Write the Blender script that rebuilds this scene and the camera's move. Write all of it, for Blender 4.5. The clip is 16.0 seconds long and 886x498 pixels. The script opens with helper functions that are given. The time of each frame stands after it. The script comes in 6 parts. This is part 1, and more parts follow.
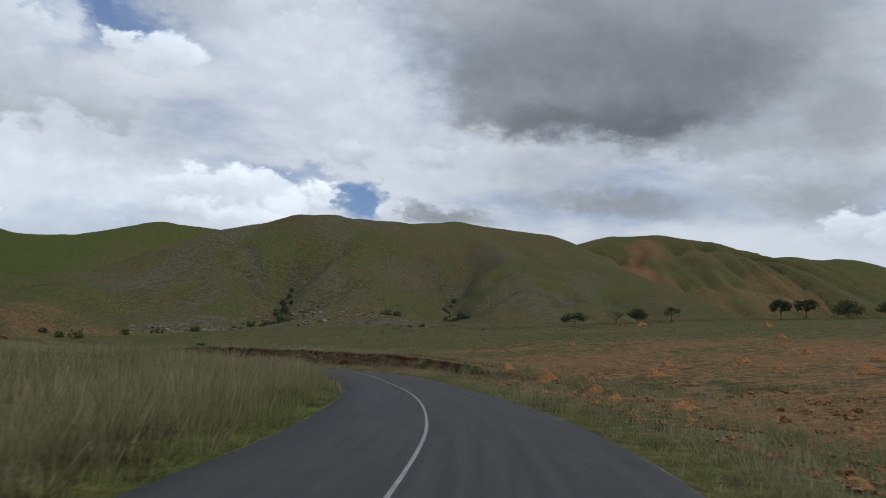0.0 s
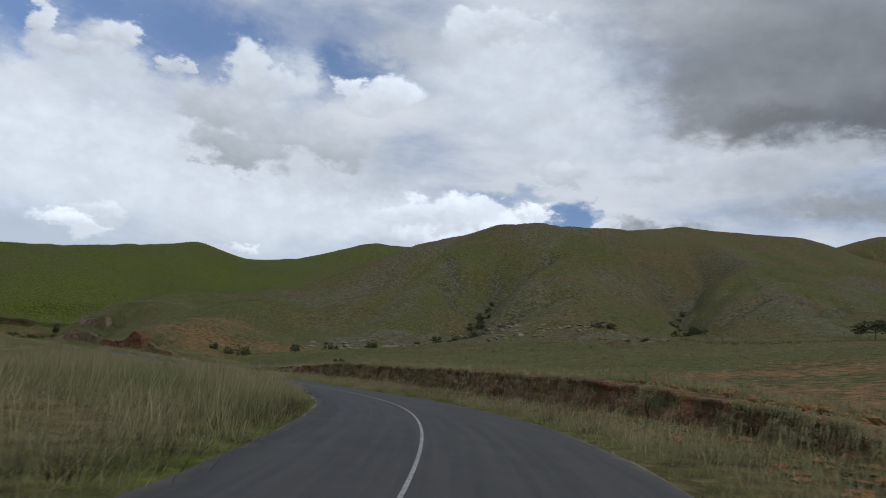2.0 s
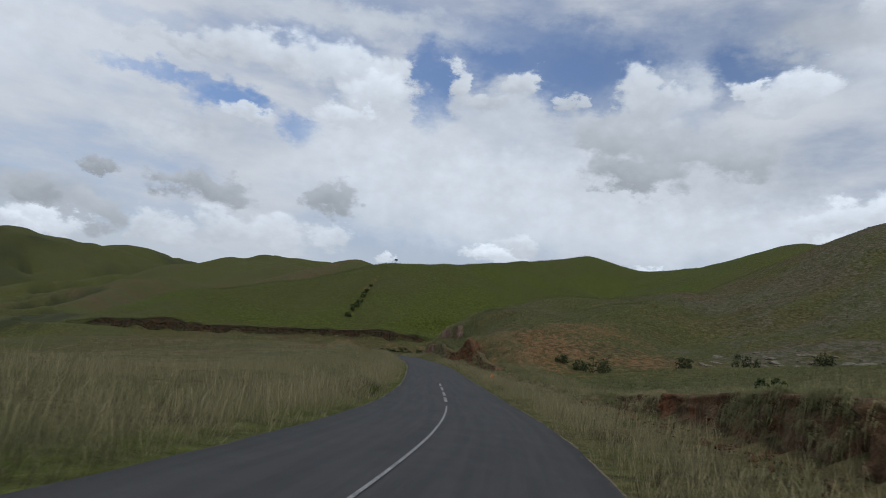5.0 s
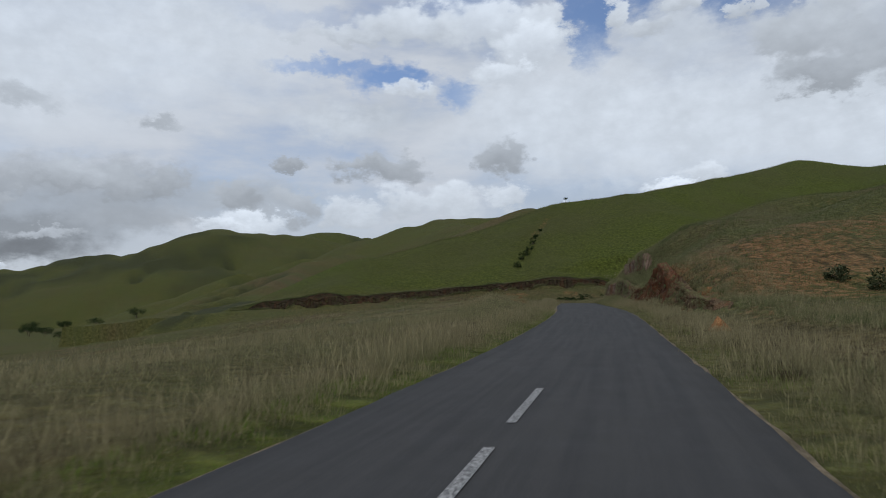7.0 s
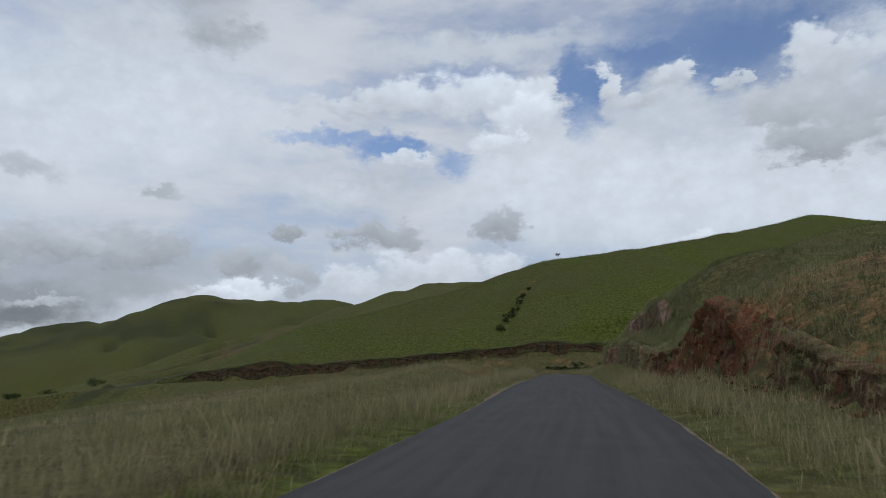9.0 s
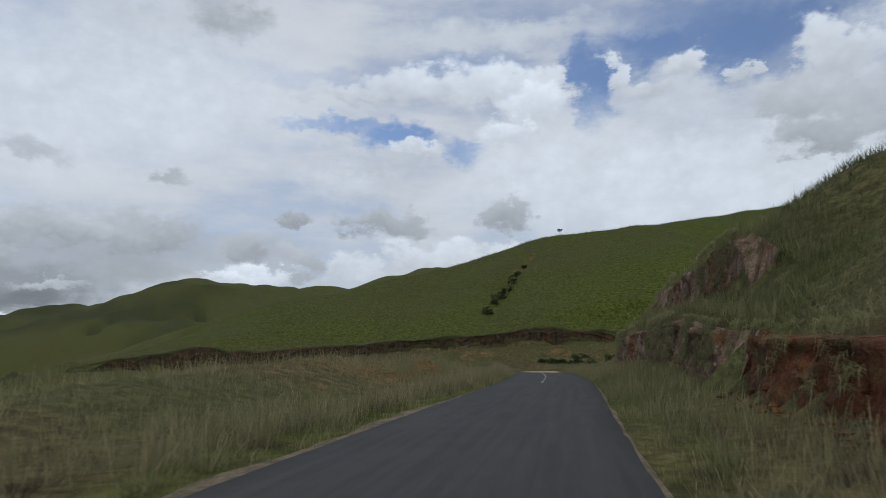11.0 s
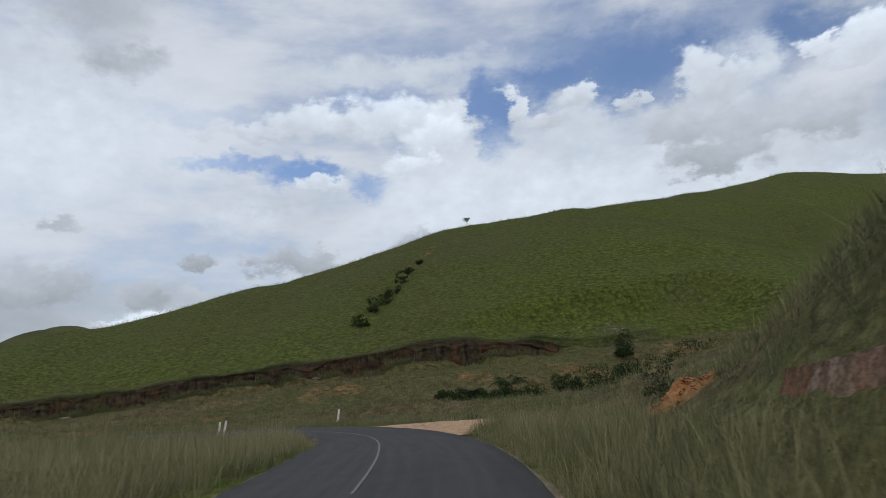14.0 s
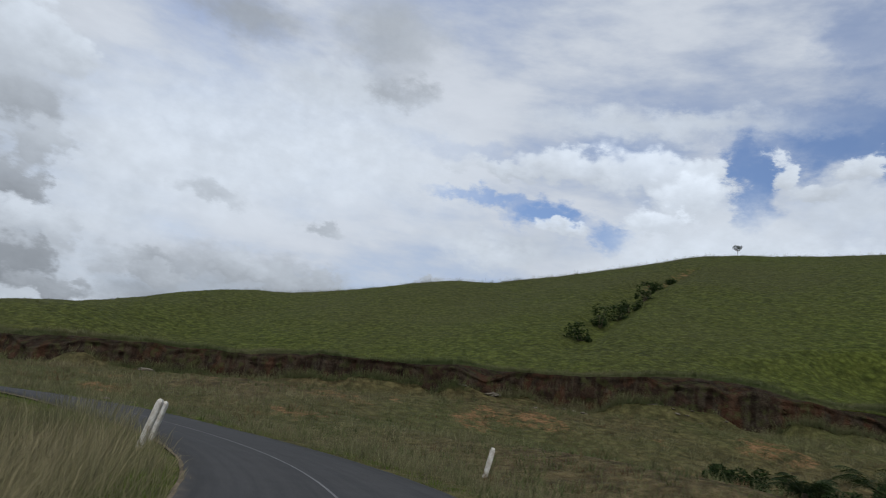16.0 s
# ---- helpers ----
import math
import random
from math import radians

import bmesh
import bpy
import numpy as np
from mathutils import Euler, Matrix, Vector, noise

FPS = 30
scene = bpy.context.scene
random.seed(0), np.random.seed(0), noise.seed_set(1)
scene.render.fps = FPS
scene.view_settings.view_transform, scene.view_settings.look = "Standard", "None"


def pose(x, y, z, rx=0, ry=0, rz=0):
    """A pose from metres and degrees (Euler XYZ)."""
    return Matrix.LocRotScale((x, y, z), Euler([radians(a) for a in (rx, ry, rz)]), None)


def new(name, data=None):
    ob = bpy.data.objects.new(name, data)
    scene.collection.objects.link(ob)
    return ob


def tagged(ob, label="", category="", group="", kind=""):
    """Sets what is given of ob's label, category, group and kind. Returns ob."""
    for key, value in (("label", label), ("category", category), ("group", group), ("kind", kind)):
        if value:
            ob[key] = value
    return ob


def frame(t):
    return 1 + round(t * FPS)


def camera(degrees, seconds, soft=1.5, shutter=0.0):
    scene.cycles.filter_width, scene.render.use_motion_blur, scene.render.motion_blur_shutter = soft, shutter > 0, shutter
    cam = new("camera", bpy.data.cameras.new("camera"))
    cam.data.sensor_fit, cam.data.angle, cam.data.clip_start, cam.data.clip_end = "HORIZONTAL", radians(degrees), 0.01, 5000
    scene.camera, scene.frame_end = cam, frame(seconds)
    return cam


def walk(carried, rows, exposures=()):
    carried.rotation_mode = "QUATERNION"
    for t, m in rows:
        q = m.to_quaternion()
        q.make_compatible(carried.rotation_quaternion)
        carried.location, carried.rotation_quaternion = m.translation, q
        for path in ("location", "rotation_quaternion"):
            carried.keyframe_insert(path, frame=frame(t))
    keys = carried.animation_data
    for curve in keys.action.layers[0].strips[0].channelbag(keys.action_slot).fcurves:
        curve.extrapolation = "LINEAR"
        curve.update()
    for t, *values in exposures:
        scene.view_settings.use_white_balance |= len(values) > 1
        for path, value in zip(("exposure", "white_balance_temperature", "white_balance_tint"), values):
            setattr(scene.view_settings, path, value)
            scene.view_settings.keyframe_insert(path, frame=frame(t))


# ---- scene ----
cam = camera(65.46, 16.0, soft=0.9, shutter=0.12)
PATH = [
    (0.0, 0.00, -0.00, 1.38, 99.54, -3.91, -0.14),
    (0.5, 0.59, 7.34, 1.60, 99.69, -2.46, 1.54),
    (1.0, 0.65, 14.10, 1.69, 99.08, -3.24, 5.81),
    (1.5, 0.13, 21.07, 1.73, 100.06, -4.31, 11.24),
    (2.0, -0.79, 28.06, 1.80, 99.96, -4.71, 17.79),
    (2.5, -2.47, 34.87, 1.90, 99.70, -3.56, 23.17),
    (3.0, -4.79, 42.02, 2.06, 99.30, -1.74, 23.45),
    (3.5, -7.78, 48.70, 2.08, 101.22, -2.65, 30.17),
    (4.0, -11.23, 54.80, 1.89, 102.88, -5.43, 39.02),
    (4.5, -15.39, 60.78, 1.75, 101.08, -5.79, 45.33),
    (5.0, -20.30, 66.80, 1.69, 98.68, -6.13, 50.70),
    (5.5, -25.69, 72.48, 1.60, 96.56, -4.90, 55.77),
    (6.0, -31.45, 77.86, 1.49, 94.96, -2.82, 60.26),
    (6.5, -37.50, 82.99, 1.39, 94.10, -0.66, 63.92),
    (7.0, -43.75, 87.94, 1.31, 94.23, 0.83, 66.53),
    (7.5, -50.11, 92.80, 1.28, 95.56, 0.92, 67.84),
    (8.0, -56.51, 97.66, 1.33, 98.33, -1.15, 67.62),
    (8.5, -62.92, 102.48, 1.37, 99.34, 0.26, 67.13),
    (9.0, -69.36, 107.33, 1.46, 99.84, 0.94, 66.38),
    (9.5, -75.89, 112.18, 1.59, 99.95, 1.07, 65.68),
    (10.0, -82.56, 117.04, 1.72, 99.77, 0.85, 65.31),
    (10.5, -89.45, 121.90, 1.83, 99.38, 0.48, 65.57),
    (11.0, -96.69, 126.80, 1.91, 98.90, 0.15, 66.76),
    (11.5, -104.46, 131.82, 1.91, 98.43, 0.07, 69.18),
    (12.0, -112.37, 137.09, 1.90, 99.40, 0.82, 70.34),
    (12.5, -120.32, 142.51, 1.90, 99.54, 2.15, 67.78),
    (13.0, -128.25, 147.83, 1.95, 98.03, 4.41, 63.19),
    (13.5, -136.32, 152.90, 1.87, 101.75, 2.22, 61.45),
    (14.0, -144.15, 157.65, 1.80, 101.39, 4.35, 60.02),
    (14.5, -151.61, 162.09, 1.85, 101.27, 3.04, 58.14),
    (15.0, -158.96, 165.64, 1.68, 104.50, -2.71, 60.42),
    (15.5, -165.94, 168.45, 1.44, 103.65, -7.64, 67.11),
    (16.0, -173.13, 170.55, 1.26, 104.30, -9.17, 76.45),
]
# The sky brightens as the road turns west, and the exposure drops a little.
walk(cam, [(row[0], pose(*row[1:])) for row in PATH], [(0.0, 0.0), (2.5, 0.0), (4.5, -0.15), (8.5, -0.15), (12.5, -0.1), (14.0, -0.02), (16.0, -0.05)])
# ---- end of walk ----

# ---- light ----
SUN_UP, SUN_TURN = 55, 250
world = bpy.data.worlds.new("world")
scene.world = world
world.use_nodes = True
world.cycles.sampling_method = "MANUAL"
world.cycles.sample_map_resolution = 512


class Tree:
    """A short way to write node trees."""

    def __init__(self, tree, eased=False):
        self.tree, self.eased = tree, eased
        tree.nodes.clear()

    def node(self, kind, inputs=(), **settings):
        n = self.tree.nodes.new(kind)
        for key, value in settings.items():
            setattr(n, key, value)
        for key, value in dict(inputs).items():
            if isinstance(value, bpy.types.NodeSocket):
                self.tree.links.new(value, n.inputs[key])
            else:
                n.inputs[key].default_value = value
        return n

    def math(self, op, a, b=0.0, c=0.0, clamp=False):
        return self.node("ShaderNodeMath", {0: a, 1: b, 2: c}, operation=op, use_clamp=clamp).outputs[0]

    def vec(self, op, a, b=(0, 0, 0)):
        return self.node("ShaderNodeVectorMath", {0: a, 1: b}, operation=op)

    def mix(self, factor, a, b, blend="MIX"):
        n = self.node("ShaderNodeMix", {0: factor, 6: a, 7: b}, data_type="RGBA", blend_type=blend)
        return n.outputs[2]

    def noise(self, vector, scale, detail=4.0, rough=0.55, lacunarity=2.0):
        return self.node("ShaderNodeTexNoise", {"Vector": vector, "Scale": scale, "Detail": detail, "Roughness": rough, "Lacunarity": lacunarity})

    def ramp(self, value, low, high, a=0.0, b=1.0, smooth=False):
        eased = smooth or self.eased
        return self.node("ShaderNodeMapRange", {0: value, 1: low, 2: high, 3: a, 4: b}, interpolation_type="SMOOTHSTEP" if eased else "LINEAR", clamp=not eased).outputs[0]


def grey(v, blue=1.04):
    return (v, v * (1 + (blue - 1) * 0.4), v * blue, 1)


# Clouds: bearing to the left of north and height above the horizon, half width and half height, all in degrees, and brightness.
SOFT_NORTH = [(14.6, 24.1, 7.0, 5.5, 0.8), (8.4, 20.0, 6.2, 4.0, 0.8), (32.4, 22.6, 2.1, 2.2, 0.85), (29.1, 15.9, 6.7, 3.0, 0.58), (32.0, 10.6, 5.5, 3.6, 0.88), (22.9, 12.2, 4.9, 2.1, 0.92), (-8.9, 28.0, 15.8, 4.6, 0.34), (-24.9, 26.1, 10.3, 5.9, 0.4), (-12.9, 23.7, 13.9, 4.3, 0.24), (-6.8, 20.4, 6.3, 1.8, 0.19), (-16.7, 19.9, 6.7, 2.2, 0.16), (-2.2, 23.1, 3.5, 2.7, 0.3), (-21.5, 23.6, 6.0, 2.5, 0.25), (-1.7, 16.3, 5.3, 1.8, 0.72), (-7.5, 16.3, 4.8, 1.8, 0.6), (-13.7, 13.9, 6.8, 1.2, 0.36), (0.9, 12.5, 4.5, 0.8, 0.32), (-26.7, 14.9, 6.9, 2.5, 0.62), (-23.6, 18.5, 6.2, 1.5, 0.5), (-12.2, 18.3, 2.8, 1.2, 0.62), (-30.6, 19.5, 4.4, 3.2, 0.42), (-29.0, 13.8, 4.4, 1.4, 0.45)]
SOFT_NORTHWEST = [(44.1, 12.8, 17.4, 3.9, 0.92), (55.8, 14.9, 4.9, 2.0, 0.86), (30.8, 11.6, 6.1, 2.1, 0.9), (12.7, 25.1, 9.1, 4.7, 0.84), (7.9, 21.1, 4.6, 2.6, 0.8), (32.1, 15.6, 8.5, 2.7, 0.8), (56.9, 14.7, 8.5, 5.0, 0.9), (48.1, 14.2, 11.8, 4.2, 0.9), (61.9, 26.0, 12.3, 1.2, 0.8), (73.5, 15.0, 6.2, 1.7, 0.72), (23.0, 25.9, 5.1, 1.9, 0.66), (47.2, 20.1, 4.5, 2.3, 0.82)]
SOFT_WEST = [(90.6, 20.2, 13.6, 5.8, 0.9), (89.7, 25.3, 6.4, 2.0, 0.8), (84.9, 26.1, 2.7, 1.2, 0.5), (99.5, 14.8, 2.5, 0.6, 0.64), (97.6, 14.3, 1.8, 0.4, 0.58), (89.2, 13.5, 1.9, 0.4, 0.66), (75.8, 14.6, 3.8, 1.4, 0.84), (93.7, 8.7, 10.0, 1.9, 0.5), (98.6, 5.4, 6.6, 1.8, 0.36), (97.8, 4.0, 4.6, 1.1, 0.24), (91.2, 6.6, 5.2, 1.3, 0.52), (81.9, 8.3, 4.9, 1.6, 0.62), (100.2, 7.9, 2.0, 1.2, 0.48), (99.7, 28.8, 4.9, 1.8, 0.45), (86.8, 30.3, 4.8, 3.1, 0.55), (102.4, 17.3, 10.4, 6.2, 0.9), (103.0, 8.4, 2.7, 0.7, 0.45), (99.1, 14.8, 2.5, 0.8, 0.66), (104.7, 7.3, 1.5, 0.8, 0.5), (89.7, 13.9, 1.8, 0.4, 0.6), (113.9, 18.4, 4.8, 6.9, 0.66), (110.4, 7.5, 3.6, 3.5, 0.58), (106.0, 12.2, 4.4, 4.8, 0.82)]
HEAPS_NORTH = [(27.8, 21.9, 1.4, 1.3, 0.98), (23.5, 22.6, 1.9, 1.5, 0.98), (25.6, 21.3, 2.8, 1.1, 0.95), (21.6, 12.2, 2.9, 1.3, 0.95), (17.0, 13.1, 2.7, 2.0, 1.06), (14.1, 12.0, 2.3, 1.7, 1.05), (10.9, 12.8, 1.7, 1.4, 1.06), (17.5, 10.5, 6.5, 1.3, 0.98), (5.2, 12.4, 1.2, 1.0, 0.85), (-24.4, 15.1, 2.0, 1.0, 0.66), (-30.2, 11.9, 1.8, 1.5, 0.92), (-32.3, 11.2, 1.4, 1.6, 0.9), (2.2, 16.7, 2.9, 1.4, 0.74), (9.0, 16.8, 1.9, 1.4, 0.8)]
HEAPS_NORTHWEST = [(57.5, 21.8, 2.1, 2.1, 0.92), (51.6, 22.4, 1.0, 1.2, 0.86), (45.8, 22.6, 1.3, 1.1, 0.84), (36.2, 21.3, 2.6, 2.1, 0.82), (39.3, 19.1, 1.8, 1.7, 0.78), (33.3, 18.3, 6.1, 2.3, 0.7), (36.4, 15.8, 4.4, 1.5, 0.56), (28.4, 17.3, 3.9, 1.8, 0.66), (28.0, 22.2, 1.7, 1.2, 0.96), (24.3, 22.3, 2.6, 1.7, 0.96), (17.7, 27.9, 3.0, 1.5, 0.9), (13.8, 28.1, 4.4, 1.4, 0.86), (20.1, 13.0, 2.8, 1.2, 1), (16.5, 13.7, 2.3, 1.5, 1.06), (11.0, 13.4, 1.6, 0.9, 1.02), (47.5, 8.3, 1.8, 1.2, 1), (45.0, 9.3, 1.6, 1.0, 0.92), (35.1, 8.2, 1.6, 0.6, 1.02), (56.7, 7.0, 1.0, 0.7, 1)]
HEAPS_WEST = [(74.6, 21.4, 5.4, 1.0, 0.84), (68.4, 22.0, 5.8, 1.7, 0.88), (62.2, 22.1, 5.7, 2.6, 0.94), (59.1, 20.5, 3.6, 2.0, 0.98), (61.2, 18.4, 2.8, 1.3, 0.98), (69.0, 17.3, 2.3, 0.8, 0.9), (51.9, 22.5, 1.3, 1.5, 0.88), (45.9, 22.6, 1.4, 1.3, 0.86), (49.3, 21.0, 2.4, 1.1, 0.8), (79.0, 11.4, 2.3, 0.6, 0.52), (71.1, 11.1, 4.4, 1.4, 0.54), (61.5, 11.5, 2.5, 1.8, 0.56), (73.7, 11.3, 1.9, 0.9, 0.58), (47.8, 8.5, 2.5, 0.9, 1.02), (45.5, 9.4, 1.7, 1.0, 0.9), (36.6, 22.1, 2.5, 2.3, 0.84), (38.6, 18.9, 3.4, 2.4, 0.68), (41.6, 21.2, 0.9, 1.0, 0.82)]
HEAPS_LOW = [(60.9, 8.5, 1.9, 1.2, 0.94), (65.6, 8.4, 3.3, 1.6, 0.94), (69.9, 8.3, 2.4, 1.4, 0.88), (74.6, 7.2, 2.8, 1.4, 0.88), (78.3, 8.0, 2.3, 1.8, 0.66), (81.8, 6.5, 2.7, 1.1, 1), (84.4, 5.9, 2.6, 0.8, 0.98), (97.2, 5.3, 2.5, 0.6, 0.66), (88.5, 9.4, 2.5, 1.4, 0.56), (94.9, 9.5, 3.4, 1.5, 0.52), (91.8, 8.9, 2.4, 1.3, 0.58), (82.9, 8.7, 2.2, 1.4, 0.58), (99.9, 2.7, 1.3, 0.5, 0.88)]
TOWER = [(113.6, 22.2, 3.6, 2.9, 0.84), (110.9, 21.5, 2.0, 1.9, 0.82), (113.0, 17.7, 3.3, 2.2, 0.56), (111.4, 14.8, 2.2, 1.9, 0.62), (111.6, 11.7, 2.5, 1.7, 0.44), (110.2, 9.5, 2.8, 1.5, 0.8), (110.4, 6.3, 3.0, 1.9, 0.36), (107.8, 8.7, 1.6, 1.3, 0.7), (107.6, 5.3, 2.4, 0.9, 0.46), (100.7, 7.5, 3.1, 1.0, 0.56), (95.2, 9.6, 3.4, 1.5, 0.68)]
CLEAR = [(28.3, 23.9, 5.1, 1.3, 0.8), (32.5, 18.6, 2.1, 2.3, 0.5), (15.3, 14.2, 2.7, 0.9, 0.6), (7.7, 12.8, 2.0, 1.4, 1), (11.7, 14.9, 1.9, 0.7, 0.5), (49.9, 24.0, 6.0, 2.0, 0.45), (54.9, 20.9, 1.1, 2.3, 0.55), (32.1, 25.5, 11.6, 2.6, 0.45), (29.9, 23.1, 1.5, 2.6, 0.45), (8.0, 13.4, 1.8, 1.0, 1), (76.3, 18.9, 4.4, 0.6, 1), (70.1, 18.2, 3.5, 0.9, 1), (64.8, 16.8, 2.1, 1.0, 1), (54.0, 21.9, 1.5, 3.1, 1)]
CLEAR_WEST = [(44.8, 25.3, 9.7, 2.6, 0.6), (39.8, 22.8, 3.3, 2.6, 0.6), (43.0, 21.4, 1.9, 1.3, 0.6), (48.7, 24.2, 2.0, 1.7, 0.8), (39.1, 24.1, 7.7, 1.5, 0.8), (42.8, 22.8, 2.4, 2.0, 0.7), (47.9, 25.2, 5.8, 2.0, 0.5), (42.0, 25.3, 2.8, 2.5, 0.45), (46.0, 31.8, 3.5, 3.0, 0.6), (54.6, 21.9, 1.3, 2.6, 0.9), (25.0, 25.7, 5.2, 1.6, 0.5), (78.2, 22.7, 5.9, 0.8, 0.3)]

w = Tree(world.node_tree, True)
ray = w.node("ShaderNodeTexCoord").outputs["Generated"]
axes = w.node("ShaderNodeSeparateXYZ", {0: ray})
bearing = w.math("MULTIPLY", w.math("ARCTAN2", w.math("MULTIPLY", axes.outputs[0], -1.0), axes.outputs[1]), 57.2958)
lift = w.math("MULTIPLY", w.math("ARCSINE", axes.outputs[2]), 57.2958)
stretched = w.node("ShaderNodeMapping", {"Vector": ray, "Scale": (1, 1, 1.7)}).outputs[0]
billow = w.noise(stretched, 15.0, 9.0, 0.62)
parts = w.node("ShaderNodeSeparateColor", {0: billow.outputs["Color"]})
fine = w.noise(stretched, 34.0, 6.0, 0.62).outputs[0]
drift_u = w.math("ADD", w.math("MULTIPLY", w.math("SUBTRACT", parts.outputs[0], 0.5), 7.0), w.math("MULTIPLY", w.math("SUBTRACT", fine, 0.5), 2.6))
drift_v = w.math("ADD", w.math("MULTIPLY", w.math("SUBTRACT", parts.outputs[1], 0.5), 4.0), w.math("MULTIPLY", w.math("SUBTRACT", fine, 0.5), -2.0))
spot_u, spot_v = w.math("ADD", bearing, drift_u), w.math("ADD", lift, drift_v)
puff = w.math("ADD", w.math("MULTIPLY", w.node("ShaderNodeTexVoronoi", {"Vector": ray, "Scale": 30.0}).outputs["Distance"], 0.55), w.math("MULTIPLY", w.node("ShaderNodeTexVoronoi", {"Vector": ray, "Scale": 75.0}).outputs["Distance"], 0.30))
puff = w.math("SUBTRACT", puff, 0.36)


spot = w.node("ShaderNodeCombineXYZ", {0: spot_u, 1: spot_v}).outputs[0]


def heap(u, v, a, b):
    """The place within a cloud: 0 in its middle, 1 along its edge."""
    return w.node("ShaderNodeVectorMath", {0: spot, 1: (1 / a, 1 / b, 0), 2: (-u / a, -v / b, 0)}, operation="MULTIPLY_ADD").outputs[0]


air = w.node("ShaderNodeTexSky", {"Vector": ray}, sky_type="NISHITA", sun_disc=False, sun_elevation=radians(SUN_UP), sun_rotation=radians(SUN_TURN), air_density=1.0, dust_density=0.6, ozone_density=2.0)
blue = w.mix(1.0, air.outputs[0], (0.105, 0.105, 0.11, 1), "MULTIPLY")
wisps = w.noise(w.node("ShaderNodeMapping", {"Vector": ray, "Scale": (1, 1, 3.2)}).outputs[0], 3.4, 7.0, 0.58).outputs[0]
veil = w.ramp(wisps, 0.30, 0.60, 0.40, 0.97)
veil = w.math("MAXIMUM", veil, w.ramp(lift, 16, 4, 0.0, 0.9))
for u, v, a, b, k in CLEAR + CLEAR_WEST:
    size = w.node("ShaderNodeVectorMath", {0: heap(u, v, a, b)}, operation="LENGTH").outputs["Value"]
    veil = w.math("MULTIPLY", veil, w.ramp(size, 0.35, 1.5, 1 - k, 1.0))
sky = w.mix(veil, blue, w.mix(w.ramp(wisps, 0.35, 0.75), grey(0.66, 1.1), grey(0.84, 1.04)))
shade = w.math("MULTIPLY", w.ramp(fine, 0.25, 0.75, 0.97, 1.03), w.ramp(parts.outputs[2], 0.3, 0.7, 0.95, 1.05))
shade = w.math("MULTIPLY", shade, w.ramp(puff, -0.25, 0.25, 1.03, 0.97))
# brightness and cover, one cloud laid over the other
laid = (0.0, 0.0, 0.0, 1.0)
for u, v, a, b, tone in SOFT_NORTH + SOFT_NORTHWEST + SOFT_WEST:
    size = w.node("ShaderNodeVectorMath", {0: heap(u, v, a, b)}, operation="LENGTH").outputs["Value"]
    laid = w.mix(w.ramp(size, 1.5, 0.25, 0.0, 0.85), laid, (tone, 1, 0, 1))
for u, v, a, b, tone in HEAPS_NORTH + HEAPS_NORTHWEST + HEAPS_WEST + HEAPS_LOW + TOWER:
    within = heap(u, v, a, b)
    size = w.node("ShaderNodeVectorMath", {0: within}, operation="LENGTH").outputs["Value"]
    size = w.math("MULTIPLY_ADD", puff, 0.8, size)
    high = w.node("ShaderNodeVectorMath", {0: within, 1: (0, 1, 0)}, operation="DOT_PRODUCT").outputs["Value"]
    bright = w.ramp(high, -1.0, 1.0, 0.80 * tone, 1.12 * tone)
    laid = w.mix(w.ramp(size, 1.14, 0.62, 0.0, 0.9), laid, w.node("ShaderNodeCombineColor", {0: bright, 1: 1.0, 2: 0.0}).outputs[0])
laid = w.node("ShaderNodeSeparateColor", {0: laid})
covered = laid.outputs[1]
bright = w.math("DIVIDE", w.math("MULTIPLY", shade, laid.outputs[0]), w.math("MAXIMUM", covered, 0.001))
tint = w.node("ShaderNodeCombineColor", {0: w.math("MULTIPLY", bright, 0.955), 1: bright, 2: w.math("MULTIPLY", bright, 1.045)}).outputs[0]
sky = w.mix(covered, sky, tint)
ground_haze = w.ramp(lift, -1.0, 0.5)
sky = w.mix(ground_haze, (0.10, 0.11, 0.06, 1), sky)
sky = w.mix(1.0, sky, (0.80, 0.845, 0.91, 1), "MULTIPLY")
background = w.node("ShaderNodeBackground", {0: sky, 1: 1.0})
w.node("ShaderNodeOutputWorld", {0: background.outputs[0]})

sun = new("sun", bpy.data.lights.new("sun", "SUN"))
sun.data.energy, sun.data.angle, sun.data.color = 1.15, radians(12), (1.0, 0.97, 0.92)
sun.matrix_world = pose(0, 0, 80, 90 - SUN_UP, 0, SUN_TURN - 180)

# ---- materials ----


def material(name):
    m = bpy.data.materials.new(name)
    m.use_nodes = True
    t = Tree(m.node_tree)
    return m, t


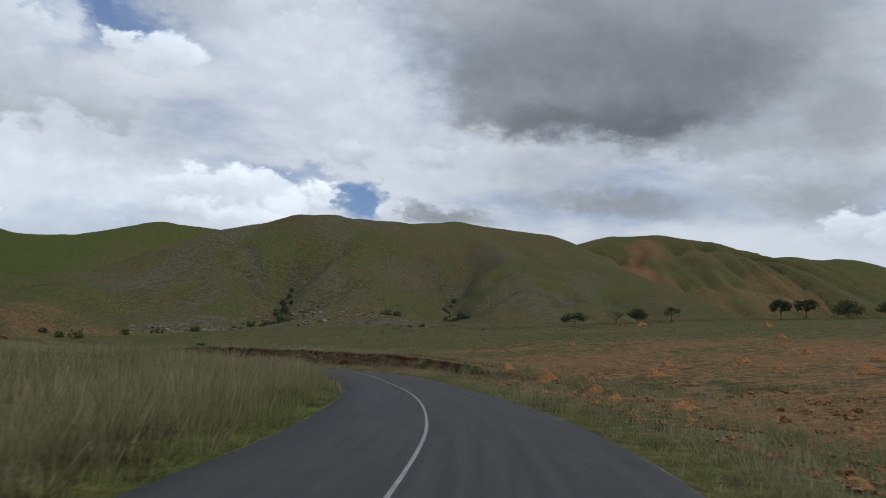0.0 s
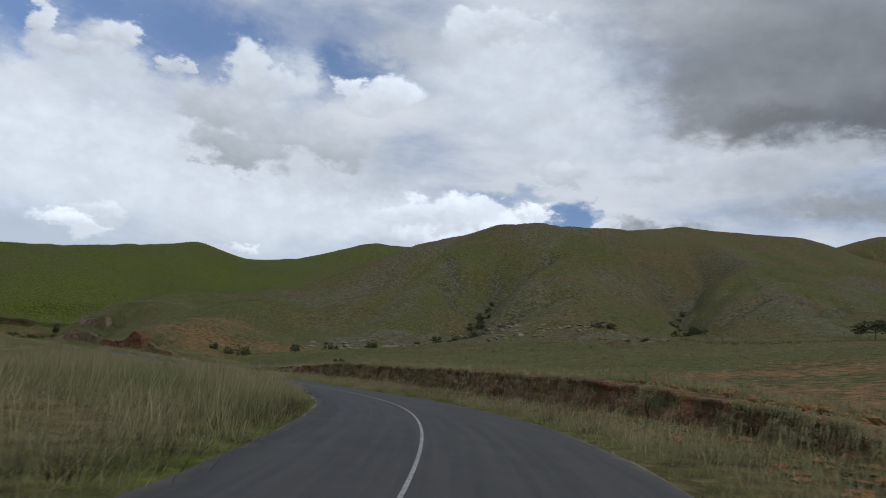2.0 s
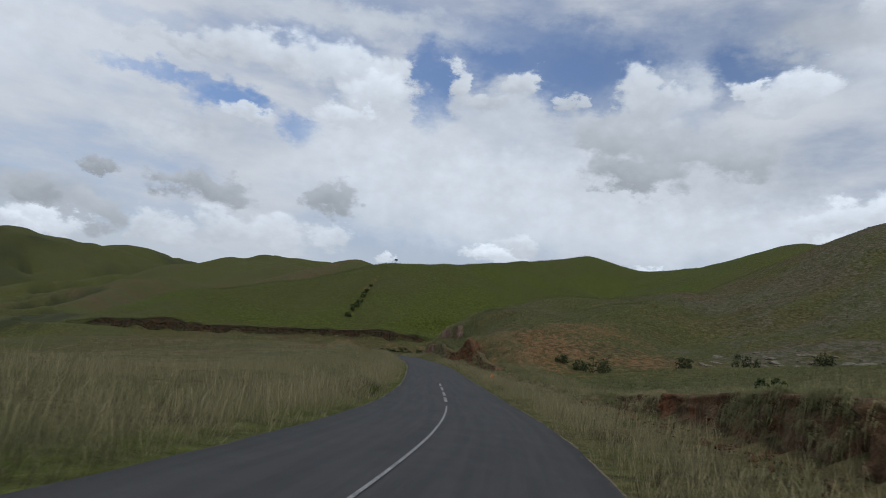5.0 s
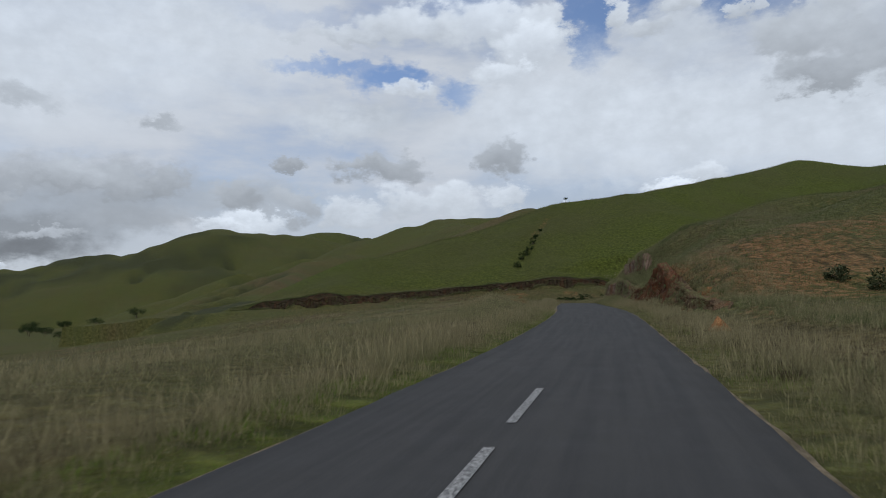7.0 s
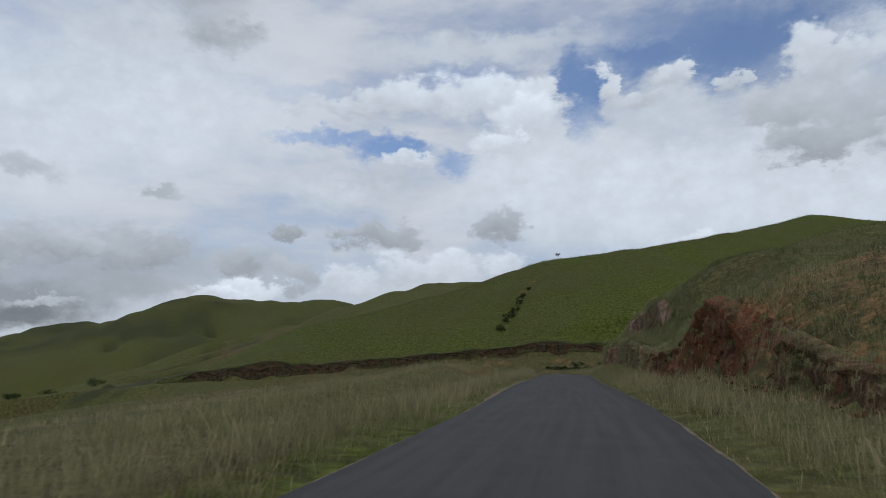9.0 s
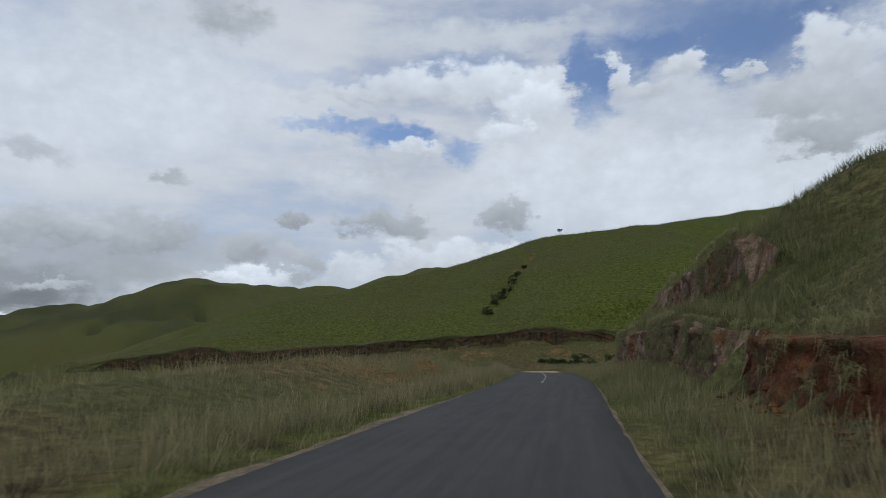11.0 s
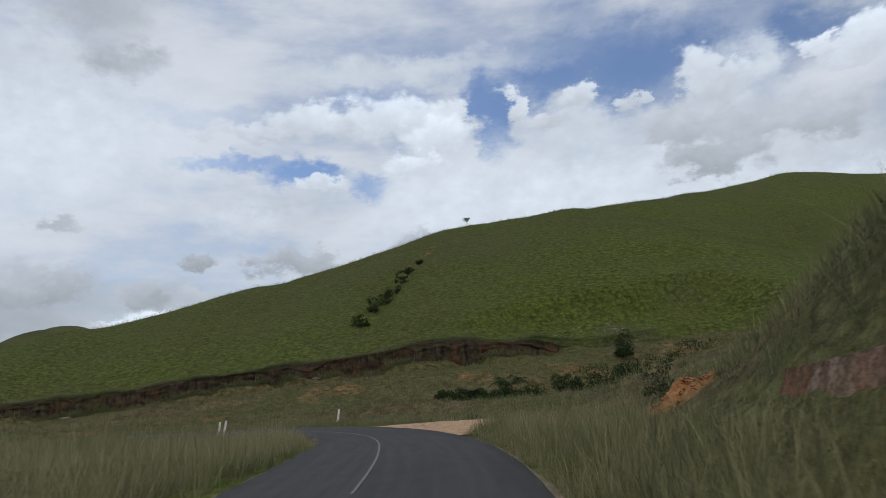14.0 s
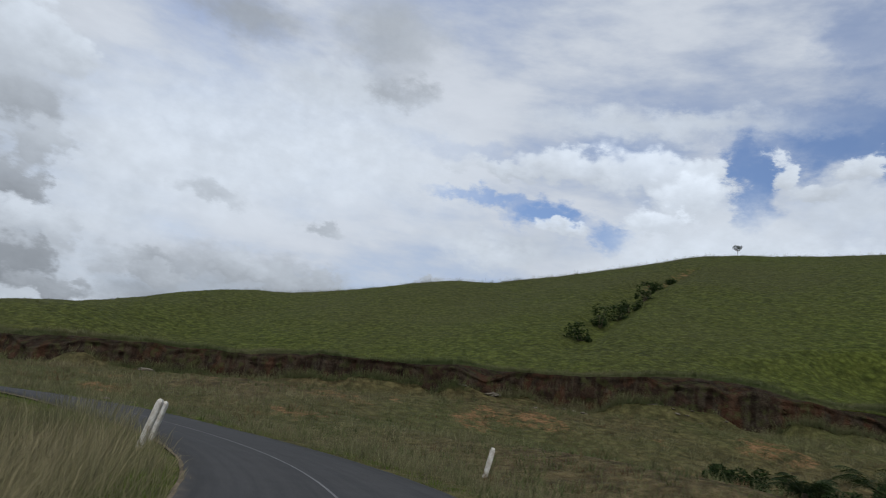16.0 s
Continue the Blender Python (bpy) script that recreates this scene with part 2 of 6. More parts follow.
def finish(t, color, rough=0.9, bump=None, strength=0.3, reach=0.05, spec=0.25, sheer=0.0, upright=0.0):
    """Closes a material: a diffuse, slightly glossy surface. upright: how far blades of a dense sward are shaded like the sward as a whole."""
    inputs = {"Base Color": color, "Roughness": rough, "Specular IOR Level": spec}
    if bump is not None:
        inputs["Normal"] = t.node("ShaderNodeBump", {"Height": bump, "Strength": strength, "Distance": reach}).outputs[0]
    if upright:
        own = t.node("ShaderNodeNewGeometry").outputs["Normal"]
        inputs["Normal"] = t.vec("NORMALIZE", t.vec("ADD", t.vec("MULTIPLY", own, (1 - upright,) * 3).outputs[0], (0, 0, upright)).outputs[0]).outputs[0]
    shader = t.node("ShaderNodeBsdfPrincipled", inputs).outputs[0]
    if sheer:
        thin = t.node("ShaderNodeBsdfTranslucent", {0: color}).outputs[0]
        shader = t.node("ShaderNodeMixShader", {0: sheer, 1: shader, 2: thin}).outputs[0]
    t.node("ShaderNodeOutputMaterial", {0: shader})


def ground_material():
    m, t = material("ground")
    at = t.node("ShaderNodeNewGeometry").outputs["Position"]
    cover = t.node("ShaderNodeSeparateColor", {0: t.node("ShaderNodeAttribute", attribute_name="cover").outputs["Color"]})
    red, lush, rock = cover.outputs[0], cover.outputs[1], cover.outputs[2]
    tuft = t.noise(at, 1.25, 5.0, 0.65).outputs[0]
    patch = t.noise(at, 0.055, 4.0, 0.55).outputs[0]
    grain = t.noise(at, 5.0, 4.0, 0.6).outputs[0]
    crumb = t.noise(at, 21.0, 3.0, 0.6).outputs[0]
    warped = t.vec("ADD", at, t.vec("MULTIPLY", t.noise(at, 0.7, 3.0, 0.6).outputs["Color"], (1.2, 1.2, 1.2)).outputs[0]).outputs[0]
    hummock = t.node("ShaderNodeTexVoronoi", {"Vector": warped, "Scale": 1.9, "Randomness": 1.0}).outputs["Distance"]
    dry = t.mix(t.ramp(tuft, 0.36, 0.62), (0.066, 0.050, 0.023, 1), (0.190, 0.148, 0.070, 1))
    dry = t.mix(t.ramp(patch, 0.40, 0.62), dry, t.mix(t.ramp(grain, 0.35, 0.65), (0.09, 0.10, 0.032, 1), (0.125, 0.122, 0.05, 1)))
    green = t.mix(t.ramp(tuft, 0.38, 0.60), (0.052, 0.072, 0.012, 1), (0.122, 0.152, 0.026, 1))
    green = t.mix(t.ramp(patch, 0.42, 0.66, 0.0, 0.5), green, (0.108, 0.118, 0.034, 1))
    sweep = t.noise(at, 0.016, 5.0, 0.6).outputs[0]
    green = t.mix(t.ramp(sweep, 0.46, 0.66, 0.0, 0.42), green, t.mix(t.ramp(grain, 0.35, 0.65), (0.066, 0.064, 0.028, 1), (0.112, 0.104, 0.050, 1)))
    color = t.mix(lush, dry, green)
    # darker in the dips between hummocks: tussock shade put into the colour
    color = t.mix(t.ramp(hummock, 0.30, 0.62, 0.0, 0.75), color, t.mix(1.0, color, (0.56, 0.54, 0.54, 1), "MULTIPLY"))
    # dark gully scrub, and the far hills' cloud shadow put into the colour
    scrub_and_shade = t.node("ShaderNodeAttribute", attribute_name="cover").outputs["Alpha"]
    color = t.mix(scrub_and_shade, color, t.mix(t.ramp(grain, 0.4, 0.6), (0.026, 0.032, 0.013, 1), (0.056, 0.062, 0.026, 1)))
    earth = t.mix(t.ramp(grain, 0.35, 0.68), (0.110, 0.058, 0.026, 1), (0.290, 0.155, 0.066, 1))
    earth = t.mix(t.ramp(tuft, 0.50, 0.70, 0.0, 0.5), earth, (0.36, 0.222, 0.112, 1))
    bare = t.ramp(t.math("ADD", red, t.math("MULTIPLY", t.math("SUBTRACT", tuft, 0.5), 1.5)), 0.38, 0.66)
    bare = t.math("MULTIPLY", bare, t.ramp(hummock, 0.16, 0.34, 0.25, 1.0))
    color = t.mix(bare, color, earth)
    stone = t.mix(t.ramp(grain, 0.36, 0.64), (0.066, 0.056, 0.040, 1), (0.200, 0.170, 0.125, 1))
    stony = t.ramp(t.math("ADD", rock, t.math("ADD", t.math("MULTIPLY", t.math("SUBTRACT", grain, 0.5), 0.8), t.math("MULTIPLY", t.math("SUBTRACT", tuft, 0.5), 2.0))), 0.42, 0.75)
    speck = t.noise(at, 0.85, 3.0, 0.7).outputs[0]
    stone = t.mix(t.ramp(speck, 0.46, 0.58), stone, (0.060, 0.068, 0.030, 1))
    color = t.mix(stony, color, stone)
    color = t.mix(t.ramp(crumb, 0.3, 0.7), t.mix(1.0, color, (0.72, 0.72, 0.72, 1), "MULTIPLY"), color)
    relief = t.math("ADD", t.math("SUBTRACT", tuft, t.math("MULTIPLY", hummock, 0.9)), t.math("MULTIPLY", grain, 0.35))
    finish(t, color, 0.95, relief, 0.7, 0.25, 0.1)
    return m


def asphalt_material():
    m, t = material("asphalt")
    at = t.node("ShaderNodeNewGeometry").outputs["Position"]
    way = t.node("ShaderNodeUVMap").outputs[0]
    across = t.node("ShaderNodeSeparateXYZ", {0: way}).outputs[0]
    chips = t.noise(at, 110.0, 3.0, 0.6).outputs[0]
    mottle = t.noise(at, 1.3, 5.0, 0.6).outputs[0]
    streak = t.noise(t.vec("MULTIPLY", way, (1.6, 0.05, 0)).outputs[0], 3.0, 4.0, 0.55).outputs[0]
    color = t.mix(t.ramp(chips, 0.3, 0.72), (0.026, 0.0262, 0.027, 1), (0.082, 0.081, 0.080, 1))
    color = t.mix(t.ramp(mottle, 0.35, 0.7, 0.0, 0.55), color, (0.058, 0.057, 0.056, 1))
    color = t.mix(t.ramp(streak, 0.40, 0.62, 0.0, 0.55), color, (0.033, 0.034, 0.036, 1))
    edge = t.ramp(t.math("ADD", t.math("ABSOLUTE", across), t.math("MULTIPLY", t.math("SUBTRACT", mottle, 0.5), 0.9)), 2.75, 3.15)
    color = t.mix(t.math("MULTIPLY", edge, 0.6), color, (0.20, 0.165, 0.125, 1))
    finish(t, color, t.ramp(mottle, 0.3, 0.7, 0.80, 0.92), chips, 0.5, 0.006, 0.18)
    return m


def paint_material(name, light, bare):
    m, t = material(name)
    at = t.node("ShaderNodeNewGeometry").outputs["Position"]
    worn = t.noise(at, 26.0, 5.0, 0.7).outputs[0]
    color = t.mix(t.ramp(worn, bare, bare + 0.16), (0.10, 0.10, 0.102, 1), light)
    finish(t, color, 0.75, worn, 0.2, 0.004)
    return m


def earth_material(name, dark, light, pale, streaks, raw=(0.26, 0.10, 0.045, 1), raw_share=0.4, grown=0.6):
    """Bare earth or crumbling rock with upright streaks."""
    m, t = material(name)
    at = t.node("ShaderNodeNewGeometry").outputs["Position"]
    flow = t.noise(t.vec("MULTIPLY", at, (1, 1, 0.16)).outputs[0], 2.2, 6.0, 0.65).outputs[0]
    lump = t.noise(at, 1.1, 5.0, 0.6).outputs[0]
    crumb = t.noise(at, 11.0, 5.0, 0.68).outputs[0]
    color = t.mix(t.ramp(lump, 0.36, 0.64), dark, light)
    color = t.mix(t.math("MULTIPLY", t.ramp(flow, 0.46, 0.60), streaks), color, pale)
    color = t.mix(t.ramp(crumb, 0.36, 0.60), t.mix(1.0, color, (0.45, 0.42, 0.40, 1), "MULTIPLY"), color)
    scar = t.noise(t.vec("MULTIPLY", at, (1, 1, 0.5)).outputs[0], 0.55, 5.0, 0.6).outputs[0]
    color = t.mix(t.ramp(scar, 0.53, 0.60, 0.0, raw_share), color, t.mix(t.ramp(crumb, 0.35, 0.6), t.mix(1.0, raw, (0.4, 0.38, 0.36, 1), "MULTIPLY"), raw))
    growth = t.noise(at, 1.6, 5.0, 0.65).outputs[0]
    color = t.mix(t.ramp(growth, 0.50, 0.64, 0.0, grown), color, (0.070, 0.073, 0.028, 1))
    relief = t.math("ADD", t.math("MULTIPLY", flow, 1.0), t.math("MULTIPLY", crumb, 0.5))
    finish(t, color, 0.95, relief, 0.9, 0.22, 0.1)
    return m


def soil_material(name, a, b):
    m, t = material(name)
    at = t.node("ShaderNodeNewGeometry").outputs["Position"]
    lump = t.noise(at, 3.0, 6.0, 0.65).outputs[0]
    crumb = t.noise(at, 24.0, 4.0, 0.65).outputs[0]
    color = t.mix(t.ramp(lump, 0.34, 0.66), a, b)
    color = t.mix(t.ramp(crumb, 0.35, 0.60), t.mix(1.0, color, (0.62, 0.58, 0.55, 1), "MULTIPLY"), color)
    finish(t, color, 0.95, t.math("ADD", lump, t.math("MULTIPLY", crumb, 0.4)), 0.8, 0.10, 0.1)
    return m


def blade_material(name, green, straw, sheer=0.35, low=0.80, high=1.14):
    m, t = material(name)
    dryness = t.node("ShaderNodeAttribute", attribute_name="tint").outputs["Fac"]
    chance = t.node("ShaderNodeNewGeometry").outputs["Random Per Island"]
    color = t.mix(dryness, green, straw)
    color = t.mix(1.0, color, t.mix(chance, (low, low, low, 1), (high, high, 0.96 * high, 1)), "MULTIPLY")
    finish(t, color, 0.8, sheer=sheer, spec=0.12, upright=0.75)
    return m


def leaf_material(name, a, b):
    m, t = material(name)
    chance = t.node("ShaderNodeNewGeometry").outputs["Random Per Island"]
    finish(t, t.mix(chance, a, b), 0.75, sheer=0.2, spec=0.12)
    return m


def bark_material():
    m, t = material("bark")
    at = t.node("ShaderNodeNewGeometry").outputs["Position"]
    n = t.noise(t.vec("MULTIPLY", at, (1, 1, 0.2)).outputs[0], 14.0, 5.0, 0.6).outputs[0]
    finish(t, t.mix(t.ramp(n, 0.35, 0.65), (0.05, 0.037, 0.026, 1), (0.16, 0.125, 0.09, 1)), 0.9, n, 0.6, 0.03)
    return m


def post_material():
    m, t = material("whitewash")
    at = t.node("ShaderNodeNewGeometry").outputs["Position"]
    n = t.noise(at, 7.0, 6.0, 0.65).outputs[0]
    finish(t, t.mix(t.ramp(n, 0.42, 0.68), (0.74, 0.72, 0.66, 1), (0.42, 0.36, 0.28, 1)), 0.85, n, 0.2, 0.01)
    return m


def rock_material():
    m, t = material("rock")
    at = t.node("ShaderNodeNewGeometry").outputs["Position"]
    n = t.noise(at, 2.6, 6.0, 0.65).outputs[0]
    c = t.noise(at, 17.0, 4.0, 0.6).outputs[0]
    color = t.mix(t.ramp(n, 0.35, 0.65), (0.10, 0.086, 0.066, 1), (0.265, 0.228, 0.175, 1))
    color = t.mix(t.ramp(c, 0.55, 0.72, 0, 0.6), color, (0.07, 0.065, 0.055, 1))
    finish(t, color, 0.9, t.math("ADD", n, t.math("MULTIPLY", c, 0.4)), 0.7, 0.12)
    return m


GROUND, ASPHALT, PAINT = ground_material(), asphalt_material(), paint_material("road_paint", (0.38, 0.38, 0.37, 1), 0.43)
PAINT_WORN = paint_material("worn_road_paint", (0.30, 0.30, 0.295, 1), 0.47)
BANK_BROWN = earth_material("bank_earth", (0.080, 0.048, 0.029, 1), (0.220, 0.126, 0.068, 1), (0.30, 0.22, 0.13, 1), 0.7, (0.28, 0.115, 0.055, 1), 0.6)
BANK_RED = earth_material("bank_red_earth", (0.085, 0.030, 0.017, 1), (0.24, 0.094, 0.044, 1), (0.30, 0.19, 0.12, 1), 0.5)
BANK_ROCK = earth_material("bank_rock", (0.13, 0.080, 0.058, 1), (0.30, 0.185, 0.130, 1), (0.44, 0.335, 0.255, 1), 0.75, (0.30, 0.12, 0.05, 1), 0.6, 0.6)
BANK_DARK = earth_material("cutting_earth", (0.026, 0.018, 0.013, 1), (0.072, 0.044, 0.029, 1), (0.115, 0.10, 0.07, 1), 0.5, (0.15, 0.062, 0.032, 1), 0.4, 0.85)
SOIL, SAND = soil_material("orange_soil", (0.26, 0.115, 0.045, 1), (0.44, 0.225, 0.10, 1)), soil_material("pale_grit", (0.38, 0.235, 0.140, 1), (0.60, 0.42, 0.275, 1))
CLOD = soil_material("broken_earth", (0.17, 0.085, 0.036, 1), (0.36, 0.205, 0.095, 1))
GRIT = soil_material("edge_grit", (0.12, 0.102, 0.070, 1), (0.29, 0.235, 0.165, 1))
GRASS_TALL = blade_material("tall_grass", (0.104, 0.138, 0.048, 1), (0.335, 0.292, 0.168, 1), 0.35, 0.72, 1.22)
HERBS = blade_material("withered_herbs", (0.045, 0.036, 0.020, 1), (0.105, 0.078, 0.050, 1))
BRACKEN = blade_material("withered_bracken", (0.10, 0.055, 0.028, 1), (0.24, 0.15, 0.085, 1))
GRASS_SHORT = blade_material("short_grass", (0.110, 0.190, 0.018, 1), (0.21, 0.19, 0.085, 1))
GRASS_HILL = blade_material("hill_grass", (0.088, 0.108, 0.020, 1), (0.19, 0.165, 0.08, 1), 0.2, 0.5, 1.3)
LEAF_DARK = leaf_material("dark_leaves", (0.012, 0.024, 0.008, 1), (0.040, 0.064, 0.018, 1))
LEAF_PALE = leaf_material("pale_leaves", (0.10, 0.11, 0.055, 1), (0.21, 0.205, 0.12, 1))
LEAF_GREY = leaf_material("dull_leaves", (0.030, 0.040, 0.016, 1), (0.085, 0.095, 0.045, 1))
BARK, WHITEWASH, ROCK = bark_material(), post_material(), rock_material()

# ---- the lie of the land ----
ROAD = [(-0.9, -45, -0.5), (-0.7, -15, -0.2), (-0.3, 0, 0.0), (0.35, 13.5, 0.3), (-1.1, 27.8, 0.42), (-5.1, 41.8, 0.66),
        (-11.8, 54.4, 0.5), (-21.3, 65.8, 0.3), (-32.3, 77.0, 0.1), (-44.4, 87.2, -0.08), (-63.4, 101.8, 0.0), (-83.2, 116.2, 0.34),
        (-105.2, 130.6, 0.53), (-129.0, 146.6, 0.55), (-144.9, 156.4, 0.43), (-159.4, 164.8, 0.3), (-173.2, 171.0, -0.1),
        (-180.5, 172.3, -0.12), (-187.3, 172.0, -0.12), (-193.0, 170.4, -0.1), (-198.2, 167.5, -0.08), (-202.6, 163.0, 0.0),
        (-206.0, 157.0, -0.2), (-210.0, 148.0, -0.6), (-217.0, 132.0, -1.8), (-226.0, 110.0, -4.0), (-238.0, 85.0, -8.0), (-256, 50, -12), (-280, 5, -15)]


def curve(points, step=0.5):
    """A smooth curve through the points, resampled at even steps."""
    p = np.array(points, float)
    q = np.vstack([2 * p[0] - p[1], p, 2 * p[-1] - p[-2]])
    out = []
    for i in range(1, len(q) - 2):
        u = np.linspace(0, 1, 40, endpoint=False)[:, None]
        a, b, c, d = q[i - 1], q[i], q[i + 1], q[i + 2]
        out.append(0.5 * (2 * b + (c - a) * u + (2 * a - 5 * b + 4 * c - d) * u ** 2 + (3 * b - 3 * c + d - a) * u ** 3))
    out = np.vstack(out + [p[-1:]])
    s = np.r_[0, np.cumsum(np.linalg.norm(np.diff(out[:, :2], axis=0), axis=1))]
    even = np.arange(0, s[-1], step)
    return even, np.stack([np.interp(even, s, out[:, k]) for k in range(out.shape[1])], 1)


ROAD_S, ROAD_P = curve(ROAD)
tangent = np.gradient(ROAD_P[:, :2], axis=0)
tangent /= np.linalg.norm(tangent, axis=1)[:, None]
ROAD_N = np.stack([-tangent[:, 1], tangent[:, 0]], 1)  # to the left of the way


def along(x, y):
    """For points of the plan: the way along the road, the offset to its left, and the road's height there."""
    x, y = np.ravel(x), np.ravel(y)
    index = np.empty(len(x), int)
    for i in range(0, len(x), 20000):
        d = (x[i:i + 20000, None] - ROAD_P[None, ::2, 0]) ** 2 + (y[i:i + 20000, None] - ROAD_P[None, ::2, 1]) ** 2
        index[i:i + 20000] = d.argmin(1) * 2
    dx, dy = x - ROAD_P[index, 0], y - ROAD_P[index, 1]
    side = dx * ROAD_N[index, 0] + dy * ROAD_N[index, 1]
    dist = np.hypot(dx, dy)
    slide = np.clip(dx * ROAD_N[index, 1] - dy * ROAD_N[index, 0], -1, 1)
    return ROAD_S[index] + slide, np.where(np.abs(side) > 0.9 * dist, side, np.where(side < 0, -dist, dist)), ROAD_P[index, 2]


def smax(a, b, k):
    h = np.clip(0.5 + 0.5 * (a - b) / k, 0, 1)
    return b + (a - b) * h + k * h * (1 - h)


def step(a, b, v):
    u = np.clip((v - a) / (b - a), 0, 1)
    return u * u * (3 - 2 * u)


def lattice(i, j):
    n = (i.astype(np.int64) * 374761393 + j.astype(np.int64) * 668265263) & 0x7FFFFFFF
    n = ((n ^ (n >> 13)) * 1274126177) & 0x7FFFFFFF
    return ((n ^ (n >> 16)) & 0xFFFF) / 65535.0


def fbm(x, y, octaves):
    """Smooth noise of 0 to 1 over the plan."""
    total, size, weight = 0.0, 1.0, 0.0
    for k in range(octaves):
        u, v = x * 2 ** k + 17.3 * k, y * 2 ** k - 9.1 * k
        i, j = np.floor(u), np.floor(v)
        fu, fv = u - i, v - j
        fu, fv = fu * fu * (3 - 2 * fu), fv * fv * (3 - 2 * fv)
        a, b, c, d = lattice(i, j), lattice(i + 1, j), lattice(i, j + 1), lattice(i + 1, j + 1)
        total = total + size * (a + (b - a) * fu + (c - a) * fv + (a - b - c + d) * fu * fv)
        weight += size
        size *= 0.5
    return total / weight


def ridge(x, y, line, slope, blunt):
    """A hill whose crest follows the line of (x, y, z): it falls away at the slope, blunt at the top."""
    best = np.full(x.shape, -1e9)
    for (ax, ay, az), (bx, by, bz) in zip(line[:-1], line[1:]):
        ex, ey = bx - ax, by - ay
        u = np.clip(((x - ax) * ex + (y - ay) * ey) / (ex * ex + ey * ey), 0, 1)
        d = np.hypot(x - ax - u * ex, y - ay - u * ey)
        best = smax(best, az + u * (bz - az) - slope * (np.sqrt(d * d + blunt * blunt) - blunt), 1.5)
    return best


def gully(x, y, line, width, depth):
    """How far a gully along the line of (x, y) is cut in, fading at both ends."""
    cut = np.zeros(x.shape)
    total = len(line) - 1
    for i, ((ax, ay), (bx, by)) in enumerate(zip(line[:-1], line[1:])):
        ex, ey = bx - ax, by - ay
        u = np.clip(((x - ax) * ex + (y - ay) * ey) / (ex * ex + ey * ey), 0, 1)
        d = np.hypot(x - ax - u * ex, y - ay - u * ey)
        w = (i + u) / total
        cut = np.maximum(cut, depth * np.minimum(1, 4 * w + 0.15) * np.minimum(1, 3 * (1 - w) + 0.1) * np.maximum(0, 1 - d / width) ** 1.3)
    return cut


CUT = [(-202, 236), (-208, 224), (-213, 212), (-219, 200), (-222.5, 187), (-227, 176), (-231.5, 163), (-238, 147), (-248, 130), (-262, 114), (-276, 100)]

CUT_Y = [70, 100, 113, 121, 128, 147, 163, 176, 187, 205, 216, 236]
CUT_LOW = [-6, -2.4, -1.2, -1.1, -0.8, 0.5, 1.7, 2.9, 3.3, 3.9, 4.9, 6.0]
CUT_TOP = [-6, -2.4, -0.8, 1.3, 2.0, 3.0, 4.2, 5.5, 6.1, 6.2, 5.7, 6.1]


def cut_line(x, y):
    """The distance behind the foot of the old cutting, towards the hill."""
    best, side = np.full(x.shape, 1e9), np.zeros(x.shape)
    for (ax, ay), (bx, by) in zip(CUT[:-1], CUT[1:]):
        ex, ey = bx - ax, by - ay
        u = np.clip(((x - ax) * ex + (y - ay) * ey) / (ex * ex + ey * ey), 0, 1)
        d = np.hypot(x - ax - u * ex, y - ay - u * ey)
        side = np.where(d < best, ey * (x - ax) - ex * (y - ay), side)
        best = np.minimum(best, d)
    return np.where(side > 0, best, -best) + 1.0 * np.sin(x * 0.13 + y * 0.21) + 0.35 * np.sin(y * 0.7 - x * 0.3)


HILL_C = [(-289, 164, 16.6), (-288, 200, 25.4), (-290, 251, 41.5), (-279, 276, 44.4), (-290, 340, 57), (-291, 395, 69.5), (-262, 409, 61.5),
          (-233, 417, 64), (-190, 450, 82), (-100, 480, 80)]
SPURS_C = [[(-246, 138, 3), (-258, 146, 7.5), (-289, 164, 16.6)], [(-289, 164, 16.6), (-287, 148, 9), (-283, 134, 3.5), (-272, 119, 0)]]
HILL_A = [(-131, 173, 11), (-123, 188, 17), (-112, 215, 21), (-97, 242, 20), (-84, 266, 33), (-70, 287, 58), (-60, 296, 63), (-50, 302, 64), (-26, 335, 68.5), (2, 400, 84.5), (30, 412, 84.5), (58, 418, 84.5), (66, 400, 75)]
HILL_RED = [(92, 500, 95.5), (118, 490, 101.5), (147, 480, 102.5), (180, 468, 99), (212, 452, 92), (250, 433, 85.5), (275, 419, 77), (420, 330, 60)]
SPURS_A = [[(-114, 160, 10), (-126, 166, 11.3), (-137, 172, 10), (-145, 177, 5)], [(-112, 215, 22.5), (-97, 175, 14.5), (-89, 147, 8), (-86, 130, 4.2)], [(-125, 188, 17), (-116, 165, 11.5), (-108, 148, 8)],
           [(-53, 300, 61), (-33, 225, 33), (-20, 180, 19), (-14, 150, 10)], [(-62, 285, 54), (-68, 230, 31), (-62, 180, 14)],
           [(5, 398, 84), (28, 300, 50), (24, 225, 31), (20, 180, 18)], [(40, 412, 82), (48, 330, 54), (42, 260, 33)],
           [(66, 400, 74), (77, 331, 53), (78, 280, 38), (76, 228, 25.5), (72, 187, 17)]]
SPURS_RED = [[(150, 476, 97), (165, 400, 62), (160, 330, 36)], [(118, 488, 97), (122, 410, 66), (118, 340, 40)], [(212, 452, 88), (215, 380, 55), (200, 320, 36)]]
FAR = [[(-1050, -240, 22), (-1050, -140, 44), (-1050, -66, 56), (-1060, 24, 68), (-1059, 120, 84), (-1059, 197, 107), (-1055, 250, 108), (-1045, 310, 96), (-950, 420, 70)],
       [(-2500, 560, 232), (-2490, 700, 262), (-2450, 800, 235), (-2300, 1000, 205)]]
